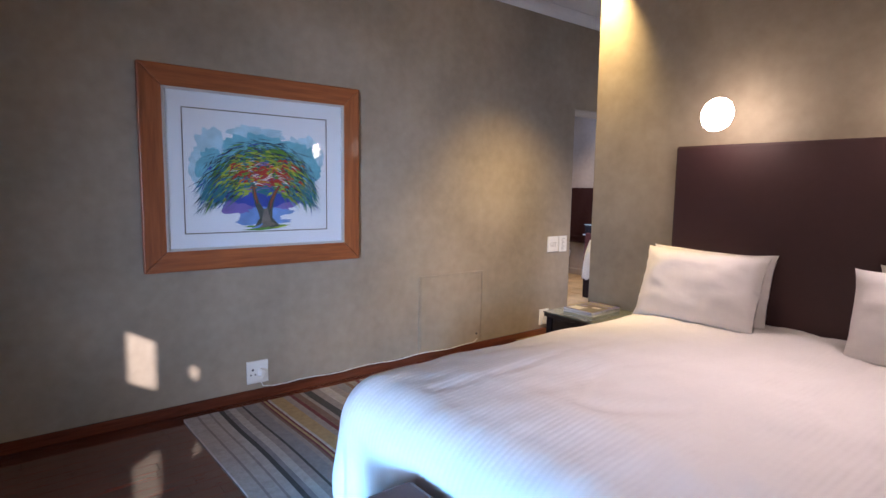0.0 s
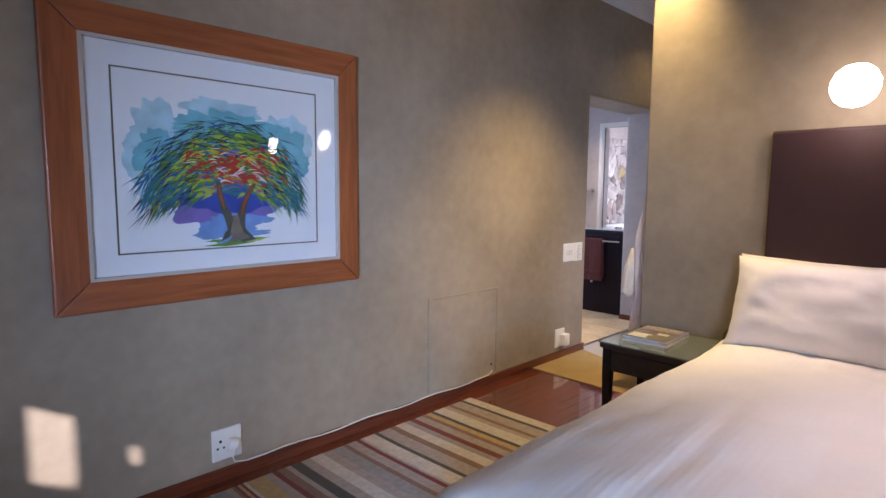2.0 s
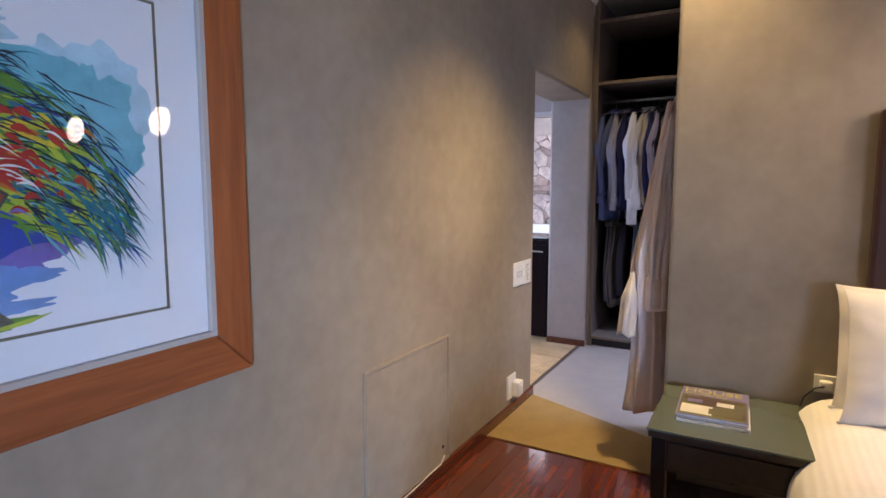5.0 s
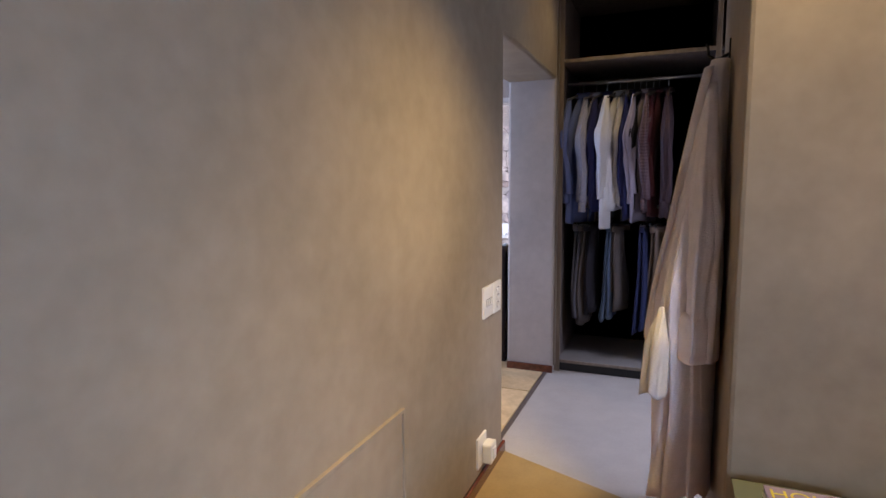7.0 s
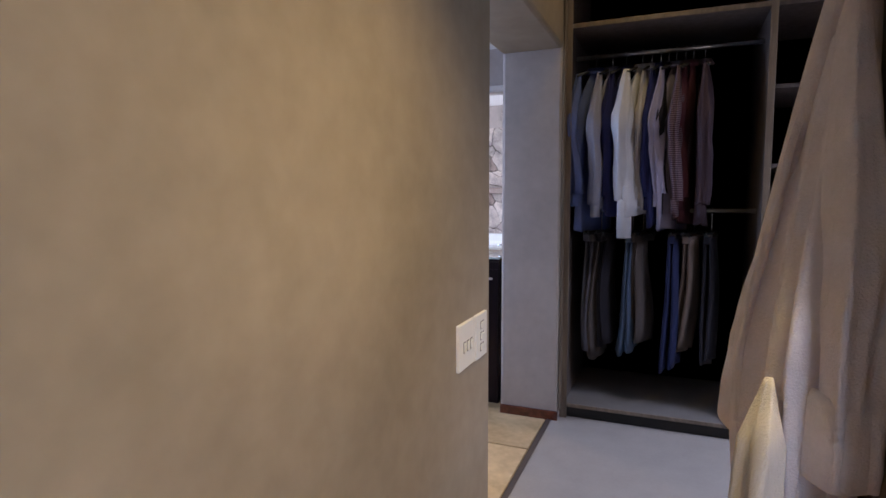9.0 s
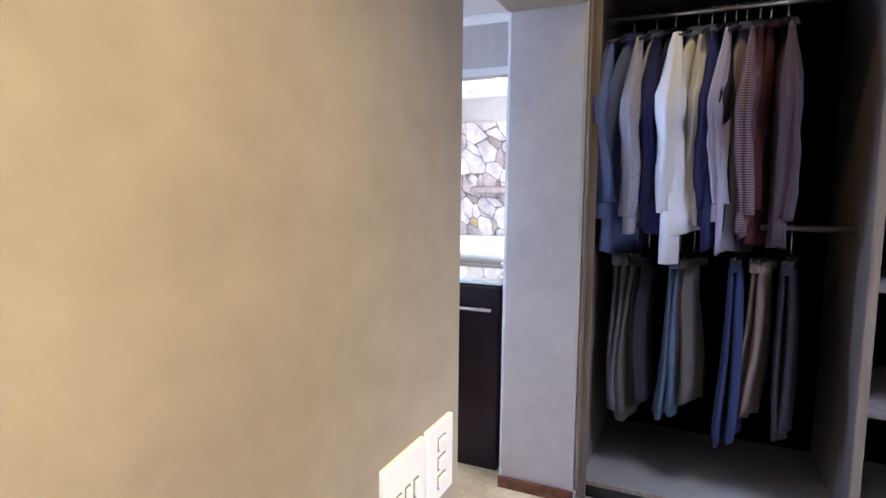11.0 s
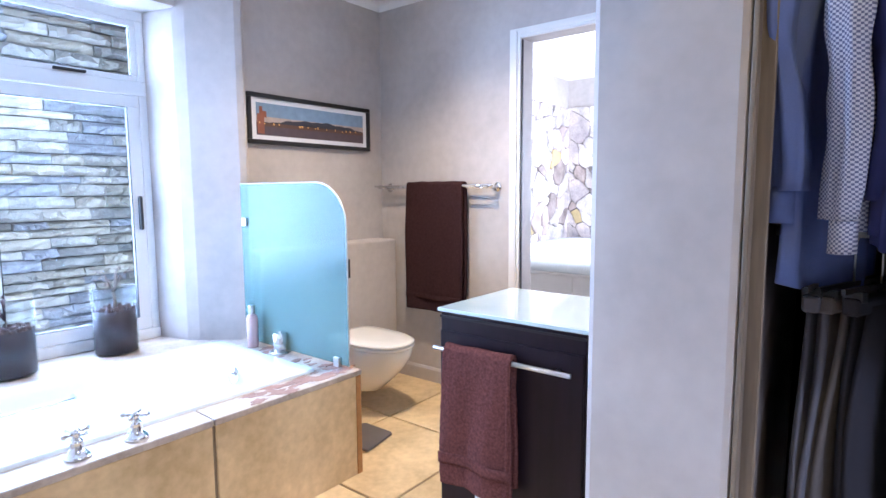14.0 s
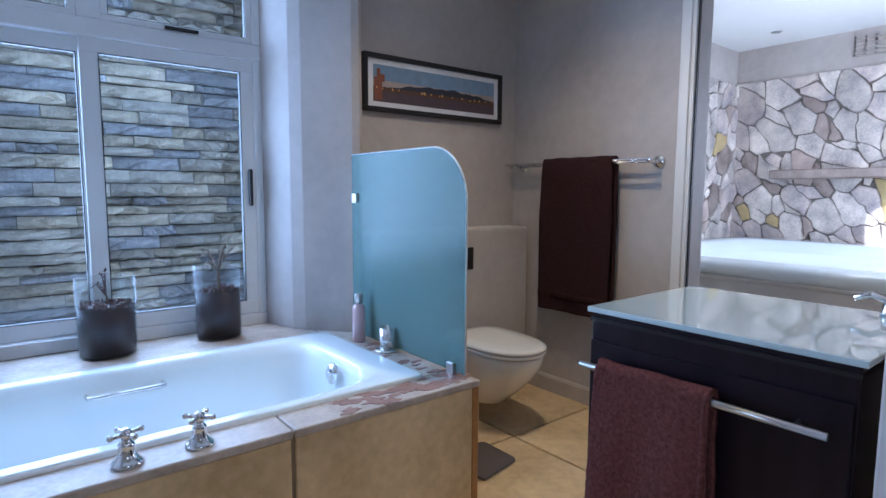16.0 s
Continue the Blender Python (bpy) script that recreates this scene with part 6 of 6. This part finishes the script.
part("water_print", box(QX0 + 0.06, QX1 - 0.055, 7.0432, 7.0455, 1.602, 1.660), "photo_water", pan)
part("quay_print", box(QX0 + 0.06, QX1 - 0.055, 7.0430, 7.0455, 1.652, 1.672), "photo_quay", pan)
part("tower_print", prism([(6.675, 1.61), (6.72, 1.61), (6.72, 1.70), (6.735, 1.70), (6.735, 1.735), (6.71, 1.735), (6.71, 1.76), (6.69, 1.76), (6.69, 1.72), (6.675, 1.72)], 7.0427, 7.0455, axis="y"), "photo_brick", pan)
for i in range(22):
    a = 6.68 + 0.79 * rs.random()
    part("light_print", box(a, a + 0.006, 7.0424, 7.0455, 1.660 + 0.008 * rs.random(), 1.667 + 0.010 * rs.random()), "photo_lit", pan)

# towel rail with a hanging towel
trail = thing("towel_rail", 7.62, 6.57, 1.31, "double chrome towel rail on the bathroom wall", "towel rail")
for dx, zz in ((0.045, 1.306), (0.085, 1.316)):
    part("bar", tube([(7.667 - dx, 7.045, zz), (7.667 - dx, 6.075, zz)], 0.0075, 10), "chrome", trail, smooth=True)
for yy in (6.97, 6.10):
    part("bracket", tube([(7.667, yy, 1.31), (7.62, yy, 1.306), (7.575, yy, 1.316)], 0.013, 10), "chrome", trail, smooth=True)
    part("rosette", lathe([(0.0, 0.0), (0.03, 0.0), (0.03, 0.008), (0.0, 0.010)], (0, 0, 0), 20), "chrome", trail, smooth=True)
    trail.children[-1].matrix_world = Matrix.Translation((7.667, yy, 1.308)) @ pose(0, 0, 0, 0, -90, 0)


def towel_over(name, label, x_bar, z_bar, y0, y1, front, back_len, material, side, r=0.022, bumpy=0.006, hem=0.07, pile=0.0):
    """A folded towel over a bar that runs along y; side -1 hangs its long face towards -x."""
    ob = thing(name, x_bar, (y0 + y1) / 2, z_bar, label, "towel")
    path = [(side * (r + 0.003), -front * i / 14) for i in range(14, 0, -1)] + [(side * r * math.cos(radians(a)), r * math.sin(radians(a))) for a in range(0, 181, 20)] + [(-side * (r - 0.002), -back_len * i / 8) for i in range(1, 9)]

    def fn(u, v):
        q = u * (len(path) - 1)
        i = min(int(q), len(path) - 2)
        f = q - i
        dx = path[i][0] * (1 - f) + path[i + 1][0] * f
        dz = path[i][1] * (1 - f) + path[i + 1][1] * f
        y = y0 + (y1 - y0) * v
        hang = min(1, max(0, -dz) / 0.3)
        return (x_bar + dx + side * hang * (bumpy * math.sin(9 * v + 3 * dz) + 0.006), y + hang * bumpy * 0.8 * math.sin(5 * dz + 2 * v), z_bar + dz + wobble((y, dz, 1), 12, 0.004)) if not pile else (x_bar + dx + side * (hang * (bumpy * math.sin(11 * v + 3 * dz + 1.5 * math.sin(4 * dz)) + 0.008) + wobble((y, dz, 2), 210, pile) + wobble((y, dz, 5), 80, pile)), y + hang * bumpy * 0.8 * math.sin(5 * dz + 2 * v) + wobble((y, dz, 3), 170, pile * 0.5), z_bar + dz + wobble((y, dz, 1), 12, 0.004))
    body = part("cloth", sheet(fn, 150, 70), material, ob, smooth=True)
    thick(body, 0.013)

    def band(u, v):
        dz = -front + hem + 0.035 * u
        return (x_bar + side * (r + 0.022 + bumpy * math.sin(9 * v + 3 * dz)), y0 + (y1 - y0) * v + bumpy * 0.8 * math.sin(5 * dz + 2 * v), z_bar + dz)
    thick(part("woven_band", sheet(band, 3, 22), material, ob, smooth=True), 0.004)
    part("edge_fold", tube([(x_bar + side * (r + 0.012), y0 + 0.004, z_bar - front * i / 10) for i in range(11)], 0.005, 6), material, ob, smooth=True)
    return ob


towel_over("bath_towel", "dark chocolate bath towel folded over the wall rail", 7.60, 1.316, 6.295, 6.745, 0.80, 0.76, "towel", -1, pile=0.0015)

# vanity unit
van = thing("vanity_unit", 6.47, 5.14, 0, "dark wenge vanity cabinet with a pale glass top", "vanity")
VX0, VX1, VY0, VY1 = 6.243, 6.70, 4.893, 5.408
part("body", box(VX0 + 0.004, VX1 - 0.004, VY0 + 0.003, VY1 - 0.004, 0.0, 0.890), "wenge", van, bevel=0.003)
part("rim_groove", box(VX0 + 0.001, VX1, VY0 + 0.003, VY1 - 0.001, 0.872, 0.880), "black", van)
part("glass_top", box(VX0 - 0.004, VX1 + 0.004, VY0 - 0.006, VY1 + 0.006, 0.892, 0.904), "backglass", van, "pale back-painted glass top", bevel=0.002)
part("front_door", box(VX0 - 0.003, VX0 + 0.004, VY0 + 0.008, VY1 - 0.006, 0.02, 0.83), "wenge", van, bevel=0.002)
part("towel_bar", tube([(VX0 - 0.034, 5.405, 0.778), (VX0 - 0.034, 4.925, 0.778)], 0.0075, 12), "steel", van, "steel towel bar", smooth=True)
for yy in (5.37, 4.975):
    part("bar_stud", tube([(VX0, yy, 0.778), (VX0 - 0.034, yy, 0.778)], 0.005, 8), "steel", van, smooth=True)
# stands in for a chrome hook or knob that belongs beyond, in the spa
fitting = thing("basin_tap", 6.66, 4.96, 0.904, "small chrome fitting put on the vanity top", "tap")
part("body", lathe([(0.0, 0.0), (0.018, 0.0), (0.016, 0.01), (0.012, 0.035), (0.0, 0.04)], (6.66, 4.96, 0.904), 16), "chrome", fitting, smooth=True)
part("spout", tube([(6.66, 4.96, 0.934), (6.65, 4.99, 0.948), (6.64, 5.02, 0.938)], 0.007, 8), "chrome", fitting, smooth=True)
towel_over("hand_towel", "brown terry hand towel hanging from the vanity's bar", VX0 - 0.034, 0.782, 5.105, 5.350, 0.428, 0.39, "towel2", -1, r=0.016, bumpy=0.009, pile=0.0022)
tag = thing("towel_tag", 6.20, 5.20, 0.32, "small white care tag of the towel", "tag")
part("label", box(6.185, 6.189, 5.200, 5.225, 0.332, 0.358), "alu", tag)

# ---- spa room ----
spa = thing("spa_bath", 10.1, 6.3, 0, "white moulded spa bath with pale side panels", "spa bath")
PX0_, PX1_, PY0_, PY1_ = 9.06, 11.36, 5.15, 7.42
rings = [tub_ring(PX0_, PX1_, PY0_, PY1_, 0.60, 24), tub_ring(PX0_ - 0.02, PX1_ + 0.0, PY0_ - 0.02, PY1_, 0.62, 20), tub_ring(PX0_ - 0.02, PX1_, PY0_ - 0.02, PY1_, 0.655, 18), tub_ring(PX0_ + 0.01, PX1_ - 0.02, PY0_ + 0.01, PY1_ - 0.02, 0.69, 16),
         tub_ring(PX0_ + 0.10, PX1_ - 0.06, PY0_ + 0.10, PY1_ - 0.06, 0.705, 12), tub_ring(PX0_ + 0.26, PX1_ - 0.22, PY0_ + 0.26, PY1_ - 0.22, 0.69, 5), tub_ring(PX0_ + 0.34, PX1_ - 0.30, PY0_ + 0.34, PY1_ - 0.30, 0.55, 4.5), tub_ring(PX0_ + 0.5, PX1_ - 0.46, PY0_ + 0.5, PY1_ - 0.46, 0.15, 4)]
part("shell", loft(rings), "acrylic", spa, smooth=True)
for y0, y1 in ((6.295, 7.41), (5.16, 6.280)):
    part("side_panel", box(PX0_ + 0.02, PX0_ + 0.04, y0, y1, 0.02, 0.60), "trimwhite", spa, bevel=0.004)
part("trim_bead", tube([(PX0_ + 0.012, 5.16, 0.585), (PX0_ + 0.012, 7.41, 0.585)], 0.016, 8), "trimwhite", spa, smooth=True)
part("joint_strip", box(PX0_ + 0.010, PX0_ + 0.022, 6.268, 6.308, 0.02, 0.585), "trimwhite", spa, bevel=0.003)
part("end_panel", box(PX0_ + 0.04, PX1_ - 0.02, 5.17, 5.19, 0.02, 0.60), "trimwhite", spa)
globe = thing("ceiling_light", 9.75, 6.15, 2.65, "bright round white ceiling light", "ceiling light")
part("shade", lathe([(0.0, -0.10), (0.08, -0.092), (0.14, -0.06), (0.165, -0.02), (0.165, 0.0), (0.0, 0.0)], (9.75, 6.15, 2.65), 28), "spa_dl", globe, "lit opal shade", smooth=True)
downlight(10.95, 6.93, 2.649, "steel")
vent = thing("wall_vent", 11.45, 6.30, 2.42, "grey louvred air vent high on the wall", "vent")
part("backing", box(11.452, 11.461, 6.10, 6.455, 2.415, 2.59), "sandtop", vent)
for i in range(5):
    part("slat", box(11.440, 11.456, 6.10, 6.455, 2.415 + 0.0385 * i, 2.436 + 0.0385 * i), "plaster_bath", vent)
for i in range(5):
    part("rib", box(11.440, 11.456, 6.435 - 0.081 * i, 6.455 - 0.081 * i, 2.415, 2.59), "plaster_bath", vent)
ledge = thing("stone_shelf", 11.36, 6.2, 1.29, "long grey stone slab shelf set in the field-stone wall", "shelf")
part("slab", loft([[(11.46, 7.03 - 1.7 * t, 1.30), (11.24 + 0.02 * math.sin(9 * t), 7.03 - 1.7 * t, 1.305 + 0.012 * t), (11.23 + 0.02 * math.sin(9 * t), 7.03 - 1.7 * t, 1.385 + 0.008 * t), (11.46, 7.03 - 1.7 * t, 1.40)] for t in [i / 16 for i in range(17)]]), "crazy_rose", ledge, bevel=0.01)

# ---- pieces of floors and walls ----


def shared(name, me, parent, m):
    ob = new(name, me)
    ob.parent = parent
    ob.matrix_parent_inverse = parent.matrix_world.inverted()
    ob.matrix_basis = m
    return ob


def piece_mesh(name, bm, material):
    me = bpy.data.meshes.new(name)
    bmesh.ops.recalc_face_normals(bm, faces=bm.faces[:])
    bm.to_mesh(me)
    bm.free()
    me.materials.append(M[material])
    return me


def bevel_box(lx, ly, lz, e):
    """A slab on z = 0 with its upper edges taken off."""
    rings = [[(x, y, z) for x, y in ((-lx / 2 + i, -ly / 2 + i), (lx / 2 - i, -ly / 2 + i), (lx / 2 - i, ly / 2 - i), (-lx / 2 + i, ly / 2 - i))] for z, i in ((0, 0), (lz - e, 0), (lz, e))]
    return loft(rings)


def obj(name):
    return bpy.data.objects[name]


# parquet strips: the stretch along the wall and rug as parts, the rest joined
floor_ob = obj("floor")
pr = random.Random(11)
PW = 0.075
lengths = (0.30, 0.45, 0.60)
strips = {ln: piece_mesh("parquet_strip", bevel_box(ln - 0.0012, PW - 0.0012, 0.006, 0.0008), "parquet") for ln in lengths}
rest = []
count = 0
y = -1.5
while y < 4.49:
    x = -1.2 - pr.random() * 0.3
    while x < 4.145:
        ln = pr.choice(lengths)
        if x + ln > 4.15:
            ln = 4.15 - x
        cx, cy = x + ln / 2, y + PW / 2
        near = cy > 3.0 and cx > 0.5 and not (1.55 < cx - ln / 2 and cx + ln / 2 < 3.30 and 3.1 < cy < 4.33)
        if near and count < 295 and ln in strips:
            shared("parquet_strip", strips[ln], floor_ob, Matrix.Translation((cx, cy, -0.004 + pr.uniform(0, 0.0004))))
            count += 1
        elif ln > 0.03:
            rest.append((cx, cy, ln))
        x += ln
    y += PW
verts, faces = [], []
for cx, cy, ln in rest:
    b = len(verts)
    for z, i in ((-0.004, 0.0), (0.0012, 0.0), (0.002, 0.0008)):
        for dx, dy in ((-1, -1), (1, -1), (1, 1), (-1, 1)):
            verts.append((cx + dx * (ln / 2 - 0.0006 - i), cy + dy * (PW / 2 - 0.0006 - i), z))
    for r in (0, 4):
        for k in range(4):
            faces.append((b + r + k, b + r + (k + 1) % 4, b + r + 4 + (k + 1) % 4, b + r + 4 + k))
    faces.append((b + 8, b + 9, b + 10, b + 11))
me = bpy.data.meshes.new("parquet_field")
me.from_pydata(verts, [], faces)
me.materials.append(M["parquet"])
field = new("parquet_field", me)
field.parent = floor_ob
field["kind"] = "stuff"

# bathroom floor tiles
tiles_ob = obj("floor_bath")
TX, TY = 0.675, 0.62
tile_me = [piece_mesh("floor_tile", bevel_box(TX - 0.012, TY - 0.012, 0.010, 0.003), "sandstone") for _ in range(1)]
for i in range(-3, 4):
    for j in range(0, 5):
        cx, cy = 5.71 + TX * i + TX / 2, 4.572 + TY * j + TY / 2
        if 4.3 < cx + TX / 2 and cx - TX / 2 < 7.60 and cy - TY / 2 < 7.0:
            x0, x1 = max(cx - TX / 2, 4.30), min(cx + TX / 2, 7.666)
            if x1 - x0 > TX - 0.01:
                shared("floor_tile", tile_me[0], tiles_ob, Matrix.Translation((cx, cy, -0.006)))
            else:
                shared("floor_tile", piece_mesh("floor_tile", bevel_box(x1 - x0 - 0.012, TY - 0.012, 0.010, 0.003), "sandstone"), tiles_ob, Matrix.Translation(((x0 + x1) / 2, cy, -0.006)))

# stacked ledgestone outside the bathroom window
wall_lw = obj("wall_lightwell")
lr = random.Random(21)


def ledge_stone(ln, h, d):
    """A split-faced strip: flat bed, rough front."""
    n = 8
    bm = bmesh.new()
    grid = []
    for i in range(n + 1):
        colm = []
        for k, (zz, push) in enumerate(((0.0, 0.55), (0.35, 1.0), (0.72, 0.92), (1.0, 0.45))):
            x = -ln / 2 + ln * i / n
            yy = -d * push * (1 + lr.uniform(-0.5, 0.5))
            if i in (0, n):
                yy *= 0.75
            colm.append(bm.verts.new((x, yy, h * (zz + (lr.uniform(-0.12, 0.12) if 0 < k < 3 else lr.uniform(0.0, 0.08) if k == 0 else -lr.uniform(0.0, 0.08))))))
        grid.append(colm)
    for i in range(n):
        for k in range(3):
            bm.faces.new((grid[i][k], grid[i + 1][k], grid[i + 1][k + 1], grid[i][k + 1]))
    back_ = [(bm.verts.new((-ln / 2 + ln * i / n, 0.01, 0.0)), bm.verts.new((-ln / 2 + ln * i / n, 0.01, h))) for i in range(n + 1)]
    for i in range(n):
        bm.faces.new((back_[i][0], back_[i + 1][0], grid[i + 1][0], grid[i][0]))
        bm.faces.new((grid[i][3], grid[i + 1][3], back_[i + 1][1], back_[i][1]))
    bm.faces.new([back_[0][0]] + grid[0] + [back_[0][1]])
    bm.faces.new(([back_[n][0]] + grid[n] + [back_[n][1]])[::-1])
    return bm


stones = {}
for ln in (0.16, 0.24, 0.32, 0.42):
    for v in range(4):
        stones[ln, v] = piece_mesh("ledgestone", ledge_stone(ln - 0.003, 0.050, lr.choice((0.018, 0.030, 0.046, 0.062))), ("ledge", "ledge_tan", "ledge", "ledge_blue")[v])
z = 0.30
count = 0
rest_v, rest_f, rest_m = [], [], []
while z < 3.2:
    h = lr.choice((0.038, 0.046, 0.054, 0.062, 0.070))
    x = 4.3 - lr.random() * 0.3
    while x < 7.3:
        ln = lr.choice((0.16, 0.24, 0.24, 0.32, 0.32, 0.42))
        me = stones[ln, lr.randrange(4)]
        m = Matrix.Translation((x + ln / 2, 7.985 + lr.uniform(-0.024, 0.006), z)) @ Matrix.Diagonal((1, 1, (h - 0.002) / 0.050, 1))
        if 5.25 < x + ln / 2 < 6.75 and 0.40 < z < 2.35 and count < 300:
            shared("ledgestone", me, wall_lw, m)
            count += 1
        else:
            b = len(rest_v)
            rest_v += [tuple(m @ v.co) for v in me.vertices]
            rest_f += [tuple(b + i for i in p.vertices) for p in me.polygons]
            rest_m += [("grey_ledgestone", "tan_ledgestone", "blue_grey_ledgestone").index(me.materials[0].name)] * len(me.polygons)
        x += ln
    z += h
me = bpy.data.meshes.new("ledgestone_field")
me.from_pydata(rest_v, [], rest_f)
for key in ("ledge", "ledge_tan", "ledge_blue"):
    me.materials.append(M[key])
me.polygons.foreach_set("material_index", rest_m)
far = new("ledgestone_field", me)
far.parent = wall_lw
far["kind"] = "stuff"


# crazy-paved field stone in the spa room
def clip(poly, px, py, nx, ny):
    out = []
    for (ax, ay), (bx, by) in zip(poly, poly[1:] + poly[:1]):
        da, db = (ax - px) * nx + (ay - py) * ny, (bx - px) * nx + (by - py) * ny
        if da <= 0:
            out.append((ax, ay))
        if da * db < 0:
            t = da / (da - db)
            out.append((ax + (bx - ax) * t, ay + (by - ay) * t))
    return out


def field_stones(u0, u1, v0, v1, place, parent, seed, size=0.255):
    """Irregular flat stones over a rectangle; place() maps (u, v, depth) into the room."""
    r = random.Random(seed)
    seeds = []
    tries = 0
    ca, sa, squeeze = math.cos(radians(52)), math.sin(radians(52)), 0.66

    def lean(p, k):
        along, across = (p[0] * ca + p[1] * sa) * k, p[1] * ca - p[0] * sa
        return (along * ca - across * sa, along * sa + across * ca)
    rect = [lean(p, squeeze) for p in ((u0, v0), (u1, v0), (u1, v1), (u0, v1))]
    while tries < 4000:
        tries += 1
        p = lean((r.uniform(u0, u1), r.uniform(v0, v1)), squeeze)
        gap = size * r.choice((0.35, 0.6, 0.9, 1.1, 1.2))
        if all((p[0] - q[0]) ** 2 * 0.75 + (p[1] - q[1]) ** 2 > max(gap, 0.5 * (gap + g)) ** 2 * 0.8 for *q, g in seeds):
            seeds.append((*p, gap))
    weights = [r.uniform(0.0, 0.028) for _ in seeds]
    for i, (a, b, _) in enumerate(seeds):
        poly = list(rect)
        for j, (c, e, _) in enumerate(seeds):
            if i != j and poly:
                mx, my, nx, ny = (a + c) / 2, (b + e) / 2, c - a, e - b
                ln = math.hypot(nx, ny)
                if ln < size * 4:
                    gap = 0.0015 + 0.003 * r.random()
                    at = min(0.72, max(0.28, 0.5 + (weights[i] - weights[j]) / (2 * ln * ln)))
                    poly = clip(poly, a + nx * at - nx / ln * gap, b + ny * at - ny / ln * gap, nx, ny)
        if len(poly) < 3:
            continue
        poly = [lean(p, 1 / squeeze) for p in poly]
        fine = []
        for k, (p, q) in enumerate(zip(poly, poly[1:] + poly[:1])):
            ln = math.hypot(q[0] - p[0], q[1] - p[1])
            n = max(1, int(ln / 0.05))
            for s in range(n):
                t = (s + (0.12 if s == 0 else 0)) / n
                fine.append((p[0] + (q[0] - p[0]) * t + r.uniform(-0.005, 0.005), p[1] + (q[1] - p[1]) * t + r.uniform(-0.005, 0.005)))
        fine = [(u + 0.055 * noise.noise(Vector((u * 3.2, v * 3.2, seed))) + 0.022 * noise.noise(Vector((u * 11, v * 11, seed + 5))),
                 v + 0.055 * noise.noise(Vector((u * 3.2, v * 3.2, seed + 9))) + 0.022 * noise.noise(Vector((u * 11, v * 11, seed + 14)))) for u, v in fine]
        fine = [(min(u1, max(u0, u)), min(v1, max(v0, v))) for u, v in fine]
        d = r.uniform(0.02, 0.038)
        cu, cv = sum(p[0] for p in fine) / len(fine), sum(p[1] for p in fine) / len(fine)
        rings = [[place(cu + (u - cu) * s, cv + (v - cv) * s, w) for u, v in fine] for s, w in ((1.0, 0.0), (1.0, d * 0.7), (0.95, d), (0.55, d + r.uniform(0.0, 0.008)))]
        kind = r.random()
        part("field_stone", loft(rings), "crazy_gold" if kind < 0.035 else "crazy_rose" if kind < 0.17 else "crazy_dark" if kind < 0.27 else "crazy_lilac" if kind < 0.5 else "crazy", parent)


east, north = obj("wall_spa_east"), obj("wall_spa_north")
part("mortar_bed", box(11.452, 11.461, 4.86, 7.49, 0.05, 2.305), "mortar", east)
part("mortar_bed", box(8.9, 11.455, 7.481, 7.491, 0.05, 2.305), "mortar", north)
field_stones(5.15, 7.485, 0.62, 2.31, lambda u, v, d: (11.455 - d, u, v), east, 12)
field_stones(9.3, 11.45, 0.62, 2.31, lambda u, v, d: (u, 7.484 - d, v), north, 17)
